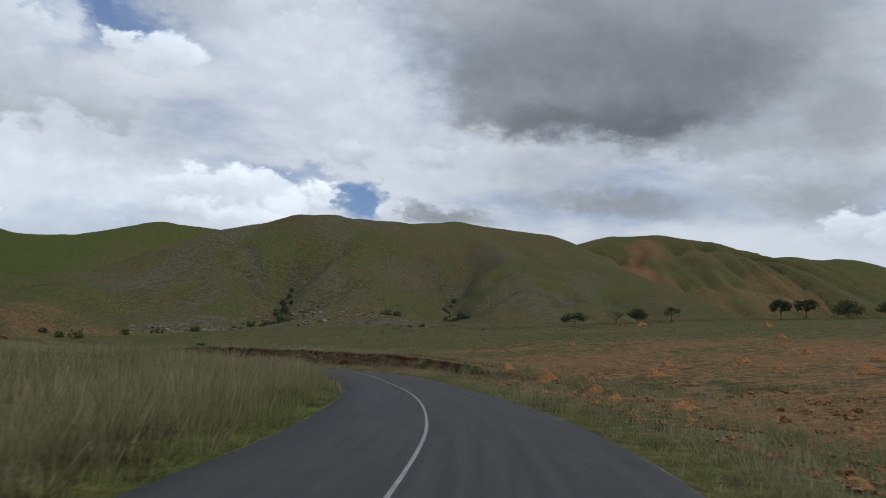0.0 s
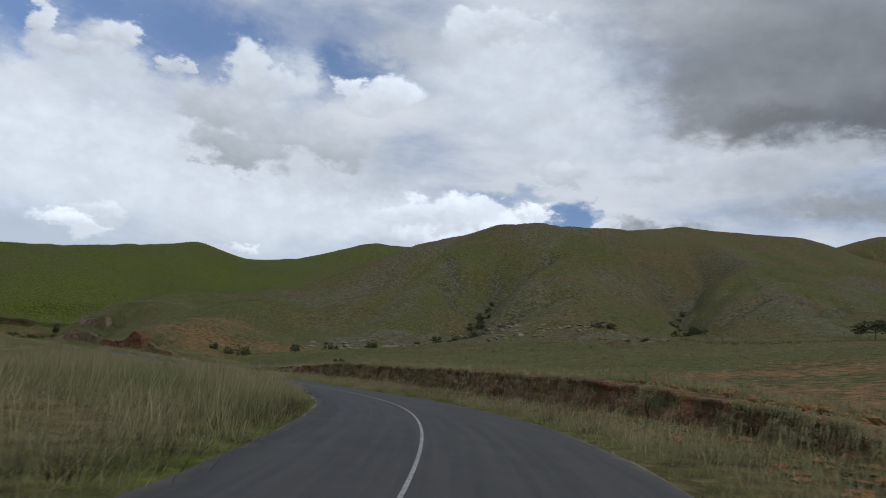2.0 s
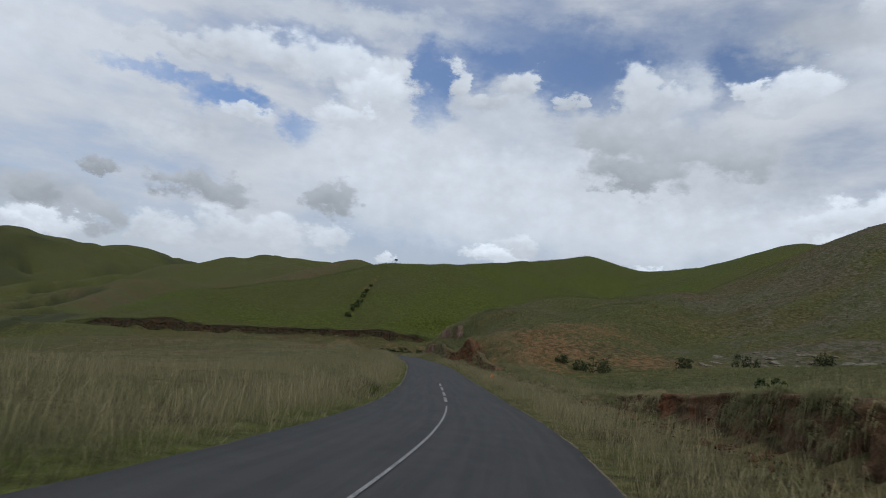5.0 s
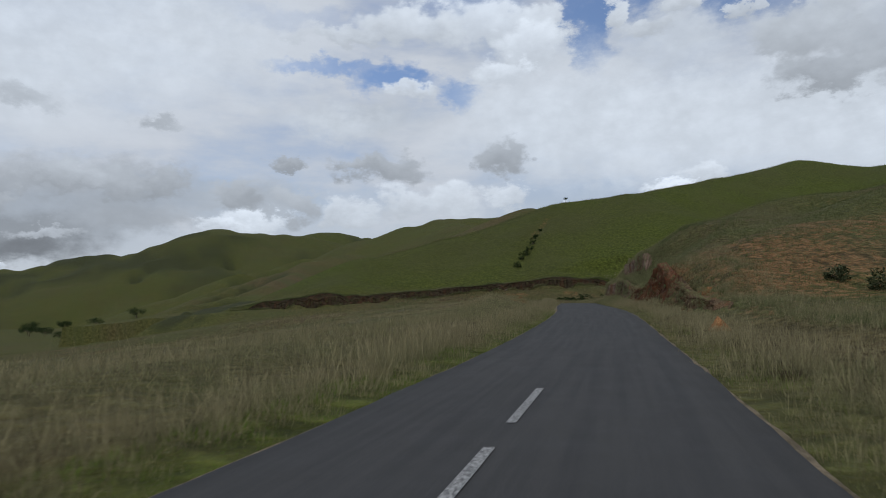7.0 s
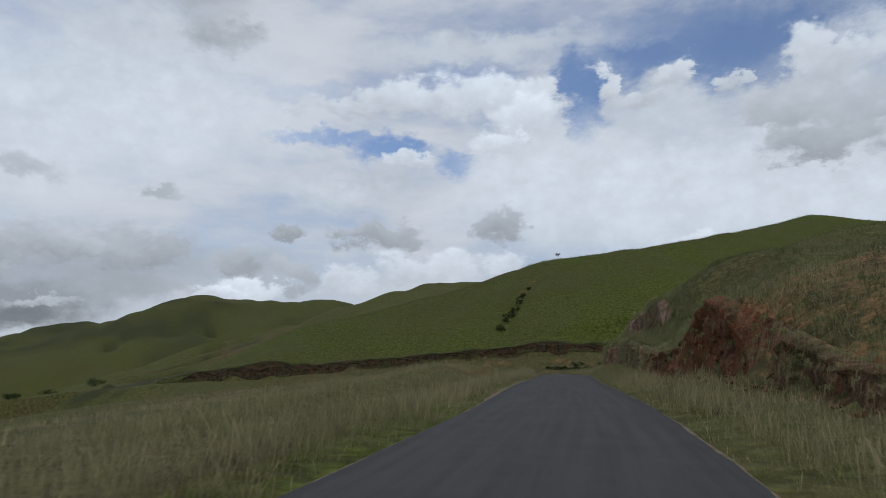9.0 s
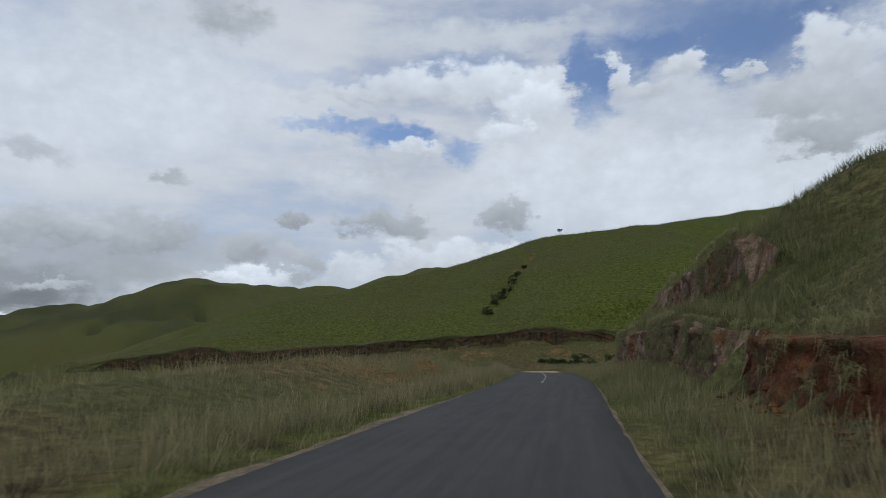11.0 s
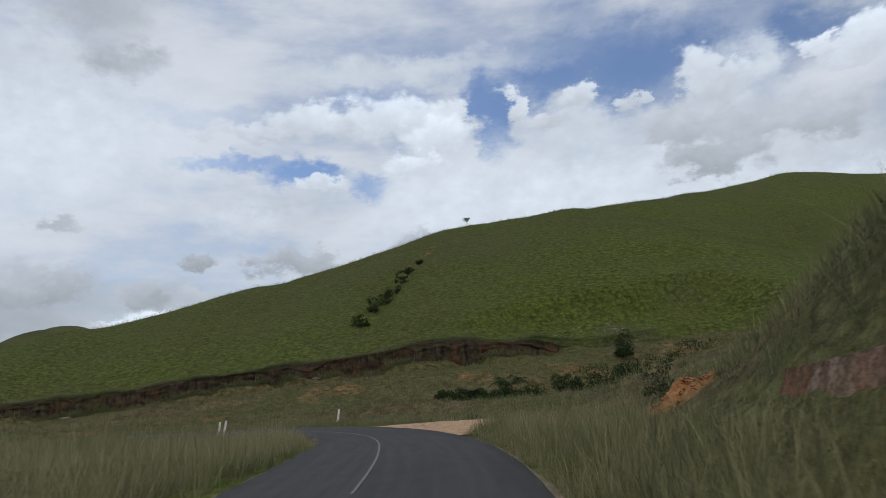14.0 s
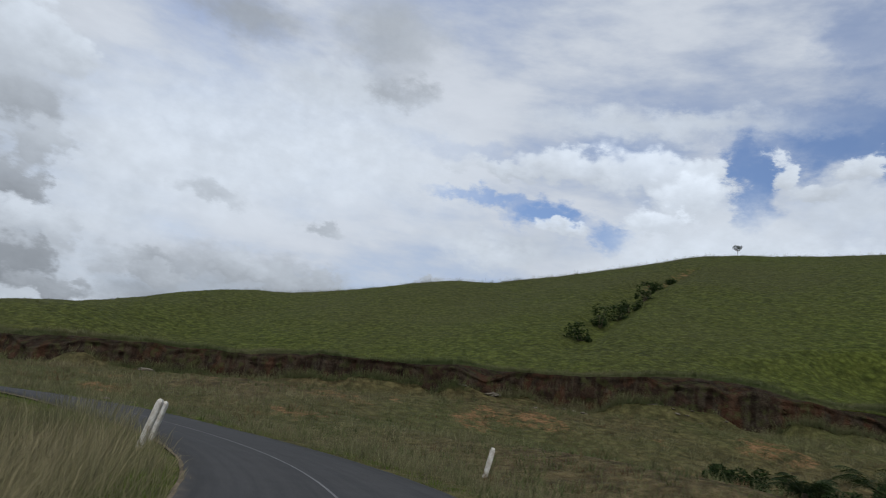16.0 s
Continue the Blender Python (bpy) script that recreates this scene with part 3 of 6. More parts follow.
FAR_FOLDS = [[(-800, 0, 0), (-890, 60, 28), (-960, 100, 54), (-1055, 140, 82)], [(-800, 150, 14), (-890, 178, 42), (-980, 196, 78), (-1055, 205, 104)], [(-850, 265, 40), (-940, 262, 74), (-1055, 245, 106)],
             [(-820, -110, 0), (-900, -60, 22), (-980, -20, 46), (-1058, 20, 66)], [(-860, -190, 0), (-960, -130, 28), (-1050, -80, 54)]]
# the long grassy spurs on this side of the valley
FAR_SPURS = [[(-708, 313, 68), (-690, 274, 61), (-681, 229, 47), (-658, 195, 35), (-642, 166, 28), (-620, 138, 18), (-596, 106, 6), (-576, 88, -3), (-535, 58, -13)], [(-575, 242, 43), (-525, 196, 32), (-486, 168, 23), (-430, 147, 15), (-374, 126, 7.5), (-345, 108, 1.5), (-320, 90, -7)],
             [(-687, 283, 56), (-668, 330, 78), (-656, 360, 88), (-560, 470, 80), (-420, 560, 90)], [(-450, 330, 64), (-500, 330, 58), (-560, 330, 66), (-660, 350, 84)]]
FAR_GULLIES = [[(-258, 92), (-272, 99), (-300, 106), (-350, 119), (-388, 137)], [(-250, 99), (-285, 111), (-322, 124), (-345, 134)], [(-835, 70), (-852, 84), (-880, 96)], [(-860, 165), (-890, 190)], [(-485, 158), (-425, 132), (-372, 108), (-338, 88)], [(-455, 138), (-405, 116), (-358, 92)], [(-510, 178), (-460, 156), (-405, 134), (-362, 114)], [(-660, 230), (-630, 180), (-600, 130)], [(-560, 215), (-520, 172), (-470, 130), (-430, 100)]]

BANK_S = [0, 58, 76, 86, 97, 112, 132, 146, 158, 182, 198, 211.5, 215, 224, 234, 248, 262, 270, 276, 282, 287, 292, 420]
BANK_FOOT = [9, 9, 8, 7.3, 6.6, 6.4, 6.8, 7.6, 7, 6.4, 6.4, 6.4, 5.6, 5.8, 6.2, 5.9, 5.7, 5.6, 5.6, 5.8, 6.6, 9, 9]
BANK_TOP = [0.05, 0.1, 0.2, 0.6, 1.2, 1.3, 1.2, 0.8, 0.3, 0.5, 1.0, 3.3, 1.6, 1.4, 1.6, 2.3, 2.4, 2.4, 2.1, 1.5, 0.9, 0.3, 0.0]



def half_width(s):
    """Half the width of the asphalt, which widens in the bends."""
    return np.interp(s, [0, 65, 85, 120, 135, 155, 235, 255, 278, 294, 400], [2.8, 2.8, 2.95, 2.85, 2.7, 2.52, 2.5, 2.62, 2.65, 2.85, 2.8])


def turnout_width(s):
    return np.interp(s, [297, 300, 303, 306, 309, 312.5], [0, 1.0, 2.3, 4.4, 3.2, 0]) * (s > 297) * (s < 312.5)


def plain(x, y, s, o, rz):
    right = np.maximum(0, -o)
    left = np.maximum(0, o)
    up = 0.17 * np.maximum(0, right - 9) - 0.00032 * np.maximum(0, right - 9) ** 2
    up = np.where(right > 200, 0.17 * 191 - 0.00032 * 191 ** 2, up)
    up = up * (step(280, 150, s) + 0.25 * step(150, 280, s)) * step(290, 240, s)
    down = -(0.035 + 0.06 * step(140, 168, s) * step(262, 236, s)) * np.maximum(0, left - 9) * step(20, 80, s) * step(345, 250, s)
    # farther off the land falls away into the valley in the south-west
    fall = -0.75 * (x + 50) - 0.66 * (y - 97)
    vale = -0.8 - 14 * step(0, 190, fall)
    z = rz + up + np.maximum(down, -5.0)
    return z + step(22, 75, left) * (vale - z)


def red_gullies(x, y):
    face = step(78, 105, x) * step(250, 205, x) * step(280, 310, y) * step(470, 440, y)
    bend = 0.9 * fbm(x / 30, y / 30, 2)
    wide = (1 - np.abs(2 * fbm(x / 19 + bend, y / 120, 2) - 1)) ** 7 * step(0.2, 0.5, fbm(x / 40, y / 60 + 5, 2))
    return face * np.maximum(wide, 0.5 * (1 - np.abs(2 * fbm(x / 8 + 1.6 * bend + 4, y / 80, 2) - 1)) ** 4)


RILLS_A = [[(-22, 205), (-32, 190), (-42, 176)], [(-66, 222), (-58, 208), (-48, 196)], [(-74, 250), (-66, 232), (-55, 214)], [(-36, 262), (-43, 240), (-48, 218)], [(22, 260), (14, 246), (4, 236)],
           [(36, 238), (26, 222), (16, 208), (8, 196)], [(48, 250), (42, 228), (34, 205), (26, 188)], [(-12, 285), (-2, 268), (3, 252)], [(60, 262), (58, 235), (54, 210)]]
RAVINE_A, RAVINE_B = [(-58, 262), (-52, 235), (-47, 205), (-42, 180), (-40, 160), (-52, 142)], [(5, 345), (12, 300), (3, 260), (1, 235), (6, 205), (2, 175)]


def hills(x, y):
    a = ridge(x, y, HILL_A, 0.54, 12)
    for spur in SPURS_A:
        a = smax(a, ridge(x, y, spur, 0.42, 8), 3)
    a = a - gully(x, y, RAVINE_A, 13, 7)
    a = a - gully(x, y, RAVINE_B, 13, 7)
    for line in RILLS_A:
        a = a - gully(x, y, line, 7, 3.2)
    c = ridge(x, y, HILL_C, 0.44, 8)
    for spur in SPURS_C:
        c = smax(c, ridge(x, y, spur, 0.44, 8), 2)
    c = c - gully(x, y, [(-268, 345), (-250, 322), (-232, 300), (-222, 278)], 9, 2.5)
    c = c - gully(x, y, [(-282, 240), (-268, 228), (-256, 214), (-238, 200), (-230, 194)], 3.5, 1.6)
    red = ridge(x, y, HILL_RED, 0.45, 12)
    for spur in SPURS_RED:
        red = smax(red, ridge(x, y, spur, 0.42, 6), 3)
    # worn gullies down the bare red face
    a = smax(a, red - 11 * red_gullies(x, y), 2)
    ribs = step(60, 20, x) * step(-110, -75, x) * step(150, 175, y) * step(330, 270, y)
    a = a - ribs * 2.6 * (1 - np.abs(2 * fbm(x / 14 + 9, y / 45, 2) - 1)) ** 2
    return a, c


def height(x, y):
    """The lie of the land at points of the plan, road bed included."""
    x, y = np.asarray(x, float), np.asarray(y, float)
    s, o, rz = along(x, y)
    foot, top = np.interp(s, BANK_S, BANK_FOOT), np.interp(s, BANK_S, BANK_TOP)
    z = plain(x, y, s, o, rz)
    a, c = hills(x, y)
    z = smax(z, a, 3)
    z = smax(z, c, 2.5)
    for line in FAR:
        z = smax(z, ridge(x, y, line, 0.34, 40), 6)
    for line in FAR_FOLDS:
        z = smax(z, ridge(x, y, line, 0.40, 16), 6)
    for line in FAR_SPURS:
        z = smax(z, ridge(x, y, line, 0.42, 9), 4)
    for line in FAR_GULLIES:
        z = z - gully(x, y, line, 13, 8)
    # the old cutting along the foot of the green hill: a bench below it, a step of earth, the slope above
    d = cut_line(x, y)
    low_c, top_c = np.interp(y, CUT_Y, CUT_LOW) + 1.1 * step(0.45, 0.72, fbm(y / 3.5, x * 0, 2)) * step(-2.2, -0.2, d), np.interp(y, CUT_Y, CUT_TOP) + 0.9 * (fbm(y / 7 + 9, x * 0, 3) - 0.5)
    z = np.where((x < -185) & (y > 62) & (d < 60) & (d > -24), np.where(d > 0, low_c + (np.maximum(np.minimum(z, top_c + 0.4 * d + 50 * step(8, 40, d)), top_c) - low_c) * step(1.2, 2.4, d), np.minimum(np.maximum(z, rz - 0.4 + (low_c - rz + 0.4) * step(-22, -2, d)), rz + 0.1 + np.maximum(low_c - rz, 0) * step(-19, -2, d))), z)
    d = np.abs(o)
    right = o < 0
    near = np.where(right, top * step(foot + 0.4, foot + 1.05, d) + (0.2 * top + 0.35 * step(236, 250, s) * step(288, 280, s)) * step(3.4, foot, d) + 1.6 * step(239, 247, s) * step(288, 264, s) * step(foot + 3.2, foot + 3.9, d), 0)
    smooth = step(262, 277, s)
    near = np.where(right, near + smooth * ((0.8 + top + 1.6 * step(292, 270, s)) * step(foot - 1.6, foot + 4.4, d) - near), near)
    limit = rz + near + np.where(right, np.interp(s, [0, 190, 235, 246, 274, 284, 292], [0.3, 0.45, 0.68, 0.72, 0.68, 0.45, 0.3]), 0.2) * np.maximum(0, d - foot - 1.2) + 150 * step(35, 80, d)
    floor = rz + np.where(right, near * step(24, 9, d), -9)
    z = np.maximum(np.minimum(z, limit), floor)
    rough = step(3.5, 12, d)
    z = z + rough * (0.9 * (fbm(x / 22, y / 22, 3) - 0.5) + 0.35 * (fbm(x / 4 + 7, y / 4, 2) - 0.5)) * step(0, 1, np.hypot(x - 60, y) / 300 + 0.4)
    far = np.hypot(x + 100, y - 120)
    folds = 1 - np.abs(2 * fbm(x / 210 + 3, y / 160, 3) - 1)
    z = z + step(330, 700, far) * (10 * (fbm(x / 260 + 3, y / 260, 3) - 0.5) - 8 * folds ** 3 * step(1300, 1000, far) - 7 * (1 - np.abs(2 * fbm(x / 75 + 8, y / 75, 3) - 1)) ** 3)
    bed = rz - 0.14 + 0.08 * step(3.0, 3.5, d) - (0.18 * step(4.2, 5.2, d) + 0.40 * step(3.2, 5.0, d) * step(283, 292, s) * step(350, 335, s)) * (o > 0)
    return np.where(d < 3.2, bed, bed + (z - bed) * step(3.2, np.where(right, 5.7, 9.0), d))

# ---- the large structure ----


def mesh_object(name, verts, faces, mat, parent=None, smooth=True, label=""):
    """ONE mesh object from arrays of corners and of triangles or quads."""
    me = bpy.data.meshes.new(name)
    verts, faces = np.asarray(verts, np.float32), np.asarray(faces, np.int32)
    n = faces.shape[1]
    me.vertices.add(len(verts))
    me.vertices.foreach_set("co", verts.ravel())
    me.loops.add(faces.size)
    me.loops.foreach_set("vertex_index", faces.ravel())
    me.polygons.add(len(faces))
    me.polygons.foreach_set("loop_start", np.arange(0, faces.size, n, dtype=np.int32))
    me.polygons.foreach_set("use_smooth", np.full(len(faces), smooth))
    me.update(calc_edges=True)
    me.materials.append(mat)
    ob = new(name, me)
    if parent is not None:
        ob.parent = parent
    if label:
        tagged(ob, label)
    return ob


def part(name, bm, mat, parent, label="", smooth=True):
    """A bmesh as one mesh object under a thing or a part."""
    me = bpy.data.meshes.new(name)
    bm.to_mesh(me)
    bm.free()
    me.polygons.foreach_set("use_smooth", np.full(len(me.polygons), smooth))
    me.materials.append(mat)
    ob = new(name, me)
    ob.parent = parent
    if label:
        tagged(ob, label)
    return ob


def empty(name, x, y, z, turn=0.0, scale=1.0):
    ob = new(name)
    ob.empty_display_size = 0.2
    ob.matrix_world = pose(x, y, z, 0, 0, turn) @ Matrix.Diagonal((scale, scale, scale, 1))
    return ob


def sheet(rows, columns):
    """The quads of a grid of corners, row by row."""
    i = np.arange((rows - 1) * (columns - 1))
    a = i // (columns - 1) * columns + i % (columns - 1)
    return np.stack([a, a + 1, a + columns + 1, a + columns], 1)


def marks(first, low, high, last, fine, coarse):
    """Marks along one side of the plan: fine ones in the middle, coarse ones on both sides of it, and wider and wider ones out to the horizon."""
    reach, at, out = coarse, 0.0, []
    while at < 2700:
        at += reach
        reach *= 1.055
        out.append(at)
    out = np.array(out)
    return np.r_[first - out[::-1], np.arange(first, low, coarse), np.arange(low, high, fine), np.arange(high, last, coarse), last + out]


def at_road(s, o):
    """Places in the plan at the way s along the road and o to its left."""
    return (np.interp(s, ROAD_S, ROAD_P[:, 0]) + o * np.interp(s, ROAD_S, ROAD_N[:, 0]), np.interp(s, ROAD_S, ROAD_P[:, 1]) + o * np.interp(s, ROAD_S, ROAD_N[:, 1]))


def covers(x, y):
    """Bare red earth, lush green, bare rock, and gully scrub with the far hills' cloud shade, each from 0 to 1."""
    s, o, rz = along(x, y)
    a, c = hills(x, y)
    d = cut_line(x, y)
    far = np.hypot(x + 100, y - 120)
    mottled = fbm(x / 30, y / 30, 3)
    small = fbm(x / 7 + 3, y / 7, 3)
    green_hill = step(-6, 4, c - 3) * step(-160, -205, x) * (step(-1, 3, d) * 0.75 + 0.25)
    lush = np.maximum(0.95 * green_hill, 0.62 * step(330, 520, far))
    lush = np.maximum(lush, 0.42 * step(0, 14, a - 6) * step(0.42, 0.60, mottled))
    lush = np.maximum(lush, np.where(o > 0, 0.85, 0.3) * step(4.3, 3.2, np.abs(o)))
    lush = np.maximum(lush, 0.32 * step(6, 30, -o) * step(200, 110, s) * step(0.46, 0.64, mottled))
    lush = np.maximum(lush, 0.6 * step(9, 16, -o) * step(80, 40, -o) * step(160, 190, s) * step(300, 270, s) * step(0.36, 0.56, mottled))
    lush = np.maximum(lush, 0.60 * step(-185, -245, x) * step(165, 120, y) * (0.45 + 0.55 * step(0.36, 0.60, mottled)))
    north = step(370, 395, y) * step(-60, -120, x)
    lush = np.maximum(lush, 0.75 * north)
    red = np.zeros(x.shape)
    plain_red = step(4, 10, -o) * step(95, 25, -o) * step(135, 95, s)
    red = np.maximum(red, plain_red * (0.70 - 0.30 * step(18, 80, -o)) * (0.15 + 1.6 * small))
    face = step(80, 100, x) * step(215, 165, x + 0.4 * (y - 400)) * step(300, 330, y) * step(474, 450, y)
    red = np.maximum(red, face * (0.46 + 1.0 * (fbm(x / 16 + 2, y / 50, 3) - 0.5)))
    flank = step(-62, -80, x) * step(-135, -115, x) * step(128, 140, y) * step(205, 180, y)
    red = np.maximum(red, 0.34 * flank * step(0.40, 0.58, mottled))
    nose = step(5, 7, -o) * step(48, 25, -o) * step(165, 190, s) * step(232, 216, s)
    red = np.maximum(red, 0.58 * nose * (0.36 + 0.9 * small))
    red = np.maximum(red, 0.22 * step(5.5, 8, -o) * step(18, 9, -o) * step(232, 240, s) * step(286, 278, s))
    red = np.maximum(red, 0.5 * step(5, 8, o) * step(26, 14, o) * step(232, 240, s) * step(275, 262, s) * (0.4 + small))
    red = np.maximum(red, 0.12 * step(-1.2, 0, d) * step(3, 1.4, d) * step(-190, -205, x) * (y > 90))
    red = np.maximum(red, 0.40 * (gully(x, y, [(-277, 235), (-268, 228), (-262, 221), (-256, 214)], 2.4, 1.0) > 0.3))
    red = np.maximum(red, 0.50 * step(-24, -16, d) * step(-3, -6, d) * step(-188, -196, x) * step(150, 160, y) * step(0.50, 0.66, fbm(x / 5 + 6, y / 2.6, 3)))
    # patchy darkening beyond 560 m imitates cloud shadow; the gullies below hold scrub
    scrub_and_shade = step(560, 800, far) * (0.14 + 0.7 * step(0.46, 0.66, fbm(x / 70, y / 70, 4)))
    scrub_and_shade = np.maximum(scrub_and_shade, 0.8 * step(0.30, 0.80, red_gullies(x, y)))
    for line in RILLS_A + FAR_GULLIES:
        scrub_and_shade = np.maximum(scrub_and_shade, 0.9 * step(0.30, 0.75, gully(x, y, line, 4 if line in RILLS_A else 15, 1.0) + 0.5 * (small - 0.5)))
    scrub_and_shade = np.maximum(scrub_and_shade, 0.8 * step(0.35, 0.8, np.maximum(gully(x, y, RAVINE_A, 6, 1.0), gully(x, y, RAVINE_B, 6, 1.0)) + 0.5 * (small - 0.5)))
    rock = np.zeros(x.shape)
    on_a = step(2, 14, a) * step(95, 66, x) * step(-135, -100, x) * step(440, 330, y)
    rock = np.maximum(rock, on_a * 0.60 * step(0.38, 0.66, fbm(x / 13 + 5, y / 34, 4)))
    foot_a = step(126, 138, y + 0.25 * x) * step(178, 150, y + 0.25 * x) * step(-95, -70, x) * step(30, 0, x)
    rock = np.maximum(rock, 0.75 * foot_a * step(0.36, 0.62, small))
    for line in RILLS_A + [RAVINE_A, RAVINE_B]:
        rock = np.maximum(rock, 0.75 * gully(x, y, line, 13, 1.0) * (0.4 + small))
    rock = np.maximum(rock, 0.5 * step(0, 3, c) * step(-225, -212, x) * step(205, 222, y) * step(290, 240, y) * step(0.45, 0.6, small))
    rock = np.maximum(rock, 0.5 * step(8, 22, o) * step(60, 35, o) * step(0.56, 0.70, small) * step(150, 180, s) * step(360, 300, s))
    return np.stack([np.clip(red, 0, 1), np.clip(lush, 0, 1), np.clip(rock, 0, 1), np.clip(scrub_and_shade, 0, 1)], 1)


def build_ground():
    xs, ys = marks(-340, -275, 45, 240, 1.2, 2.6), marks(-30, -20, 232, 490, 1.2, 2.6)
    x, y = np.meshgrid(xs, ys)
    x, y = x.ravel(), y.ravel()
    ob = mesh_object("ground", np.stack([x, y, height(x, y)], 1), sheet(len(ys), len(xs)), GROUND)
    cover = ob.data.color_attributes.new("cover", "FLOAT_COLOR", "POINT")
    cover.data.foreach_set("color", covers(x, y).astype(np.float32).ravel())
    tagged(ob, "rolling grassy hills with bare red earth and eroded gullies", "ground", kind="structure")


def ribbon(name, s, offsets, lift, mat, with_uv=False):
    """A strip along the road: for every place along it a row of offsets, lift metres above the road's crown line."""
    s = np.asarray(s)
    offsets = np.broadcast_to(offsets, (len(s), np.shape(offsets)[-1]))
    x, y = at_road(s[:, None], offsets)
    z = np.interp(s, ROAD_S, ROAD_P[:, 2])[:, None] - 0.02 * np.abs(offsets) + lift
    ob = mesh_object(name, np.stack([x, y, z], 2).reshape(-1, 3), sheet(len(s), offsets.shape[1])[:, ::-1], mat)
    if with_uv:
        uv = np.stack([offsets, np.broadcast_to(s[:, None], offsets.shape)], 2).reshape(-1, 2)
        layer = ob.data.uv_layers.new(name="way")
        loops = np.empty(len(ob.data.loops), np.int32)
        ob.data.loops.foreach_get("vertex_index", loops)
        layer.data.foreach_set("uv", uv[loops].astype(np.float32).ravel())
    return ob


def build_road():
    s = np.arange(2, ROAD_S[-1] - 2, 0.4)
    ragged = 0.10 * (fbm(s / 1.3, s * 0, 3) - 0.5)
    ragged2 = 0.10 * (fbm(s / 1.3, s * 0 + 50, 3) - 0.5)
    h = half_width(s)
    rows = np.stack([-h + ragged, 0.02 - h + ragged, -1.8 + 0 * s, -0.6 + 0 * s, 0.6 + 0 * s, 1.8 + 0 * s, h - 0.02 + ragged2, h + ragged2], 1)
    road = ribbon("road", s, rows, np.array([-0.10, 0, 0, 0, 0, 0, 0, -0.10]), ASPHALT, True)
    tagged(road, "narrow worn grey asphalt country road without kerbs", "road", kind="structure")
    for name, side, seed in (("shoulder_right", -1, 7), ("shoulder_left", 1, 31)):
        wide = (0.15 if side < 0 else 0.10) * fbm(s / 1.7 + seed, s * 0, 3) ** 2 - 0.02
        if side > 0:
            wide = wide + 0.55 * step(200, 212, s) * step(246, 232, s) * fbm(s / 2, s * 0 + 3, 2)
        rows = np.stack([side * (h - 0.06), side * (h + 0.03 + 0.5 * wide), side * (h + 0.05 + wide)], 1)
        tagged(ribbon(name, s, rows if side > 0 else rows[:, ::-1], np.array([-0.012, -0.02, -0.035] if side > 0 else [-0.035, -0.02, -0.012]), GRIT), "pale grit along the broken edge of the asphalt", "road shoulder", kind="structure")


def line_offset(s):
    return np.interp(s, [0, 75, 95, 130, 155, 255, 270, 290, 305], [0.52, 0.56, 0.40, 0.24, 0.30, 0.15, 0.0, 0.3, 0.45])


def build_markings():
    for a, b in ((2, 141), (281, ROAD_S[-1] - 3)):
        s = np.arange(a, b, 0.5)
        mid = line_offset(s)
        tagged(ribbon("centre_line", s, np.stack([mid - 0.028, mid + 0.028], 1), 0.004, PAINT if a < 200 else PAINT_WORN), "worn solid white centre line painted on the asphalt", "road marking", kind="structure")
    for a in list(np.arange(143, 160, 4.33)) + list(np.arange(251, 279, 4.33)):
        s = np.linspace(a, a + 3.0, 7)
        mid = line_offset(s)
        tagged(ribbon("centre_dash", s, np.stack([mid - 0.06, mid + 0.06], 1), 0.004, PAINT), "worn white dash of the centre line", "road marking", "dashes of the centre line", "structure")


CHOICE = np.random.default_rng(11)


def stone_mesh(seed):
    bm = bmesh.new()
    bmesh.ops.create_icosphere(bm, subdivisions=1, radius=0.5)
    for v in bm.verts:
        v.co *= 1 + 0.7 * noise.noise(v.co * 3 + Vector((seed, 0, 0)))
    me = bpy.data.meshes.new("stone")
    bm.to_mesh(me)
    bm.free()
    me.materials.append(ROCK)
    return me


STONES = [stone_mesh(2.3 * k) for k in range(5)]


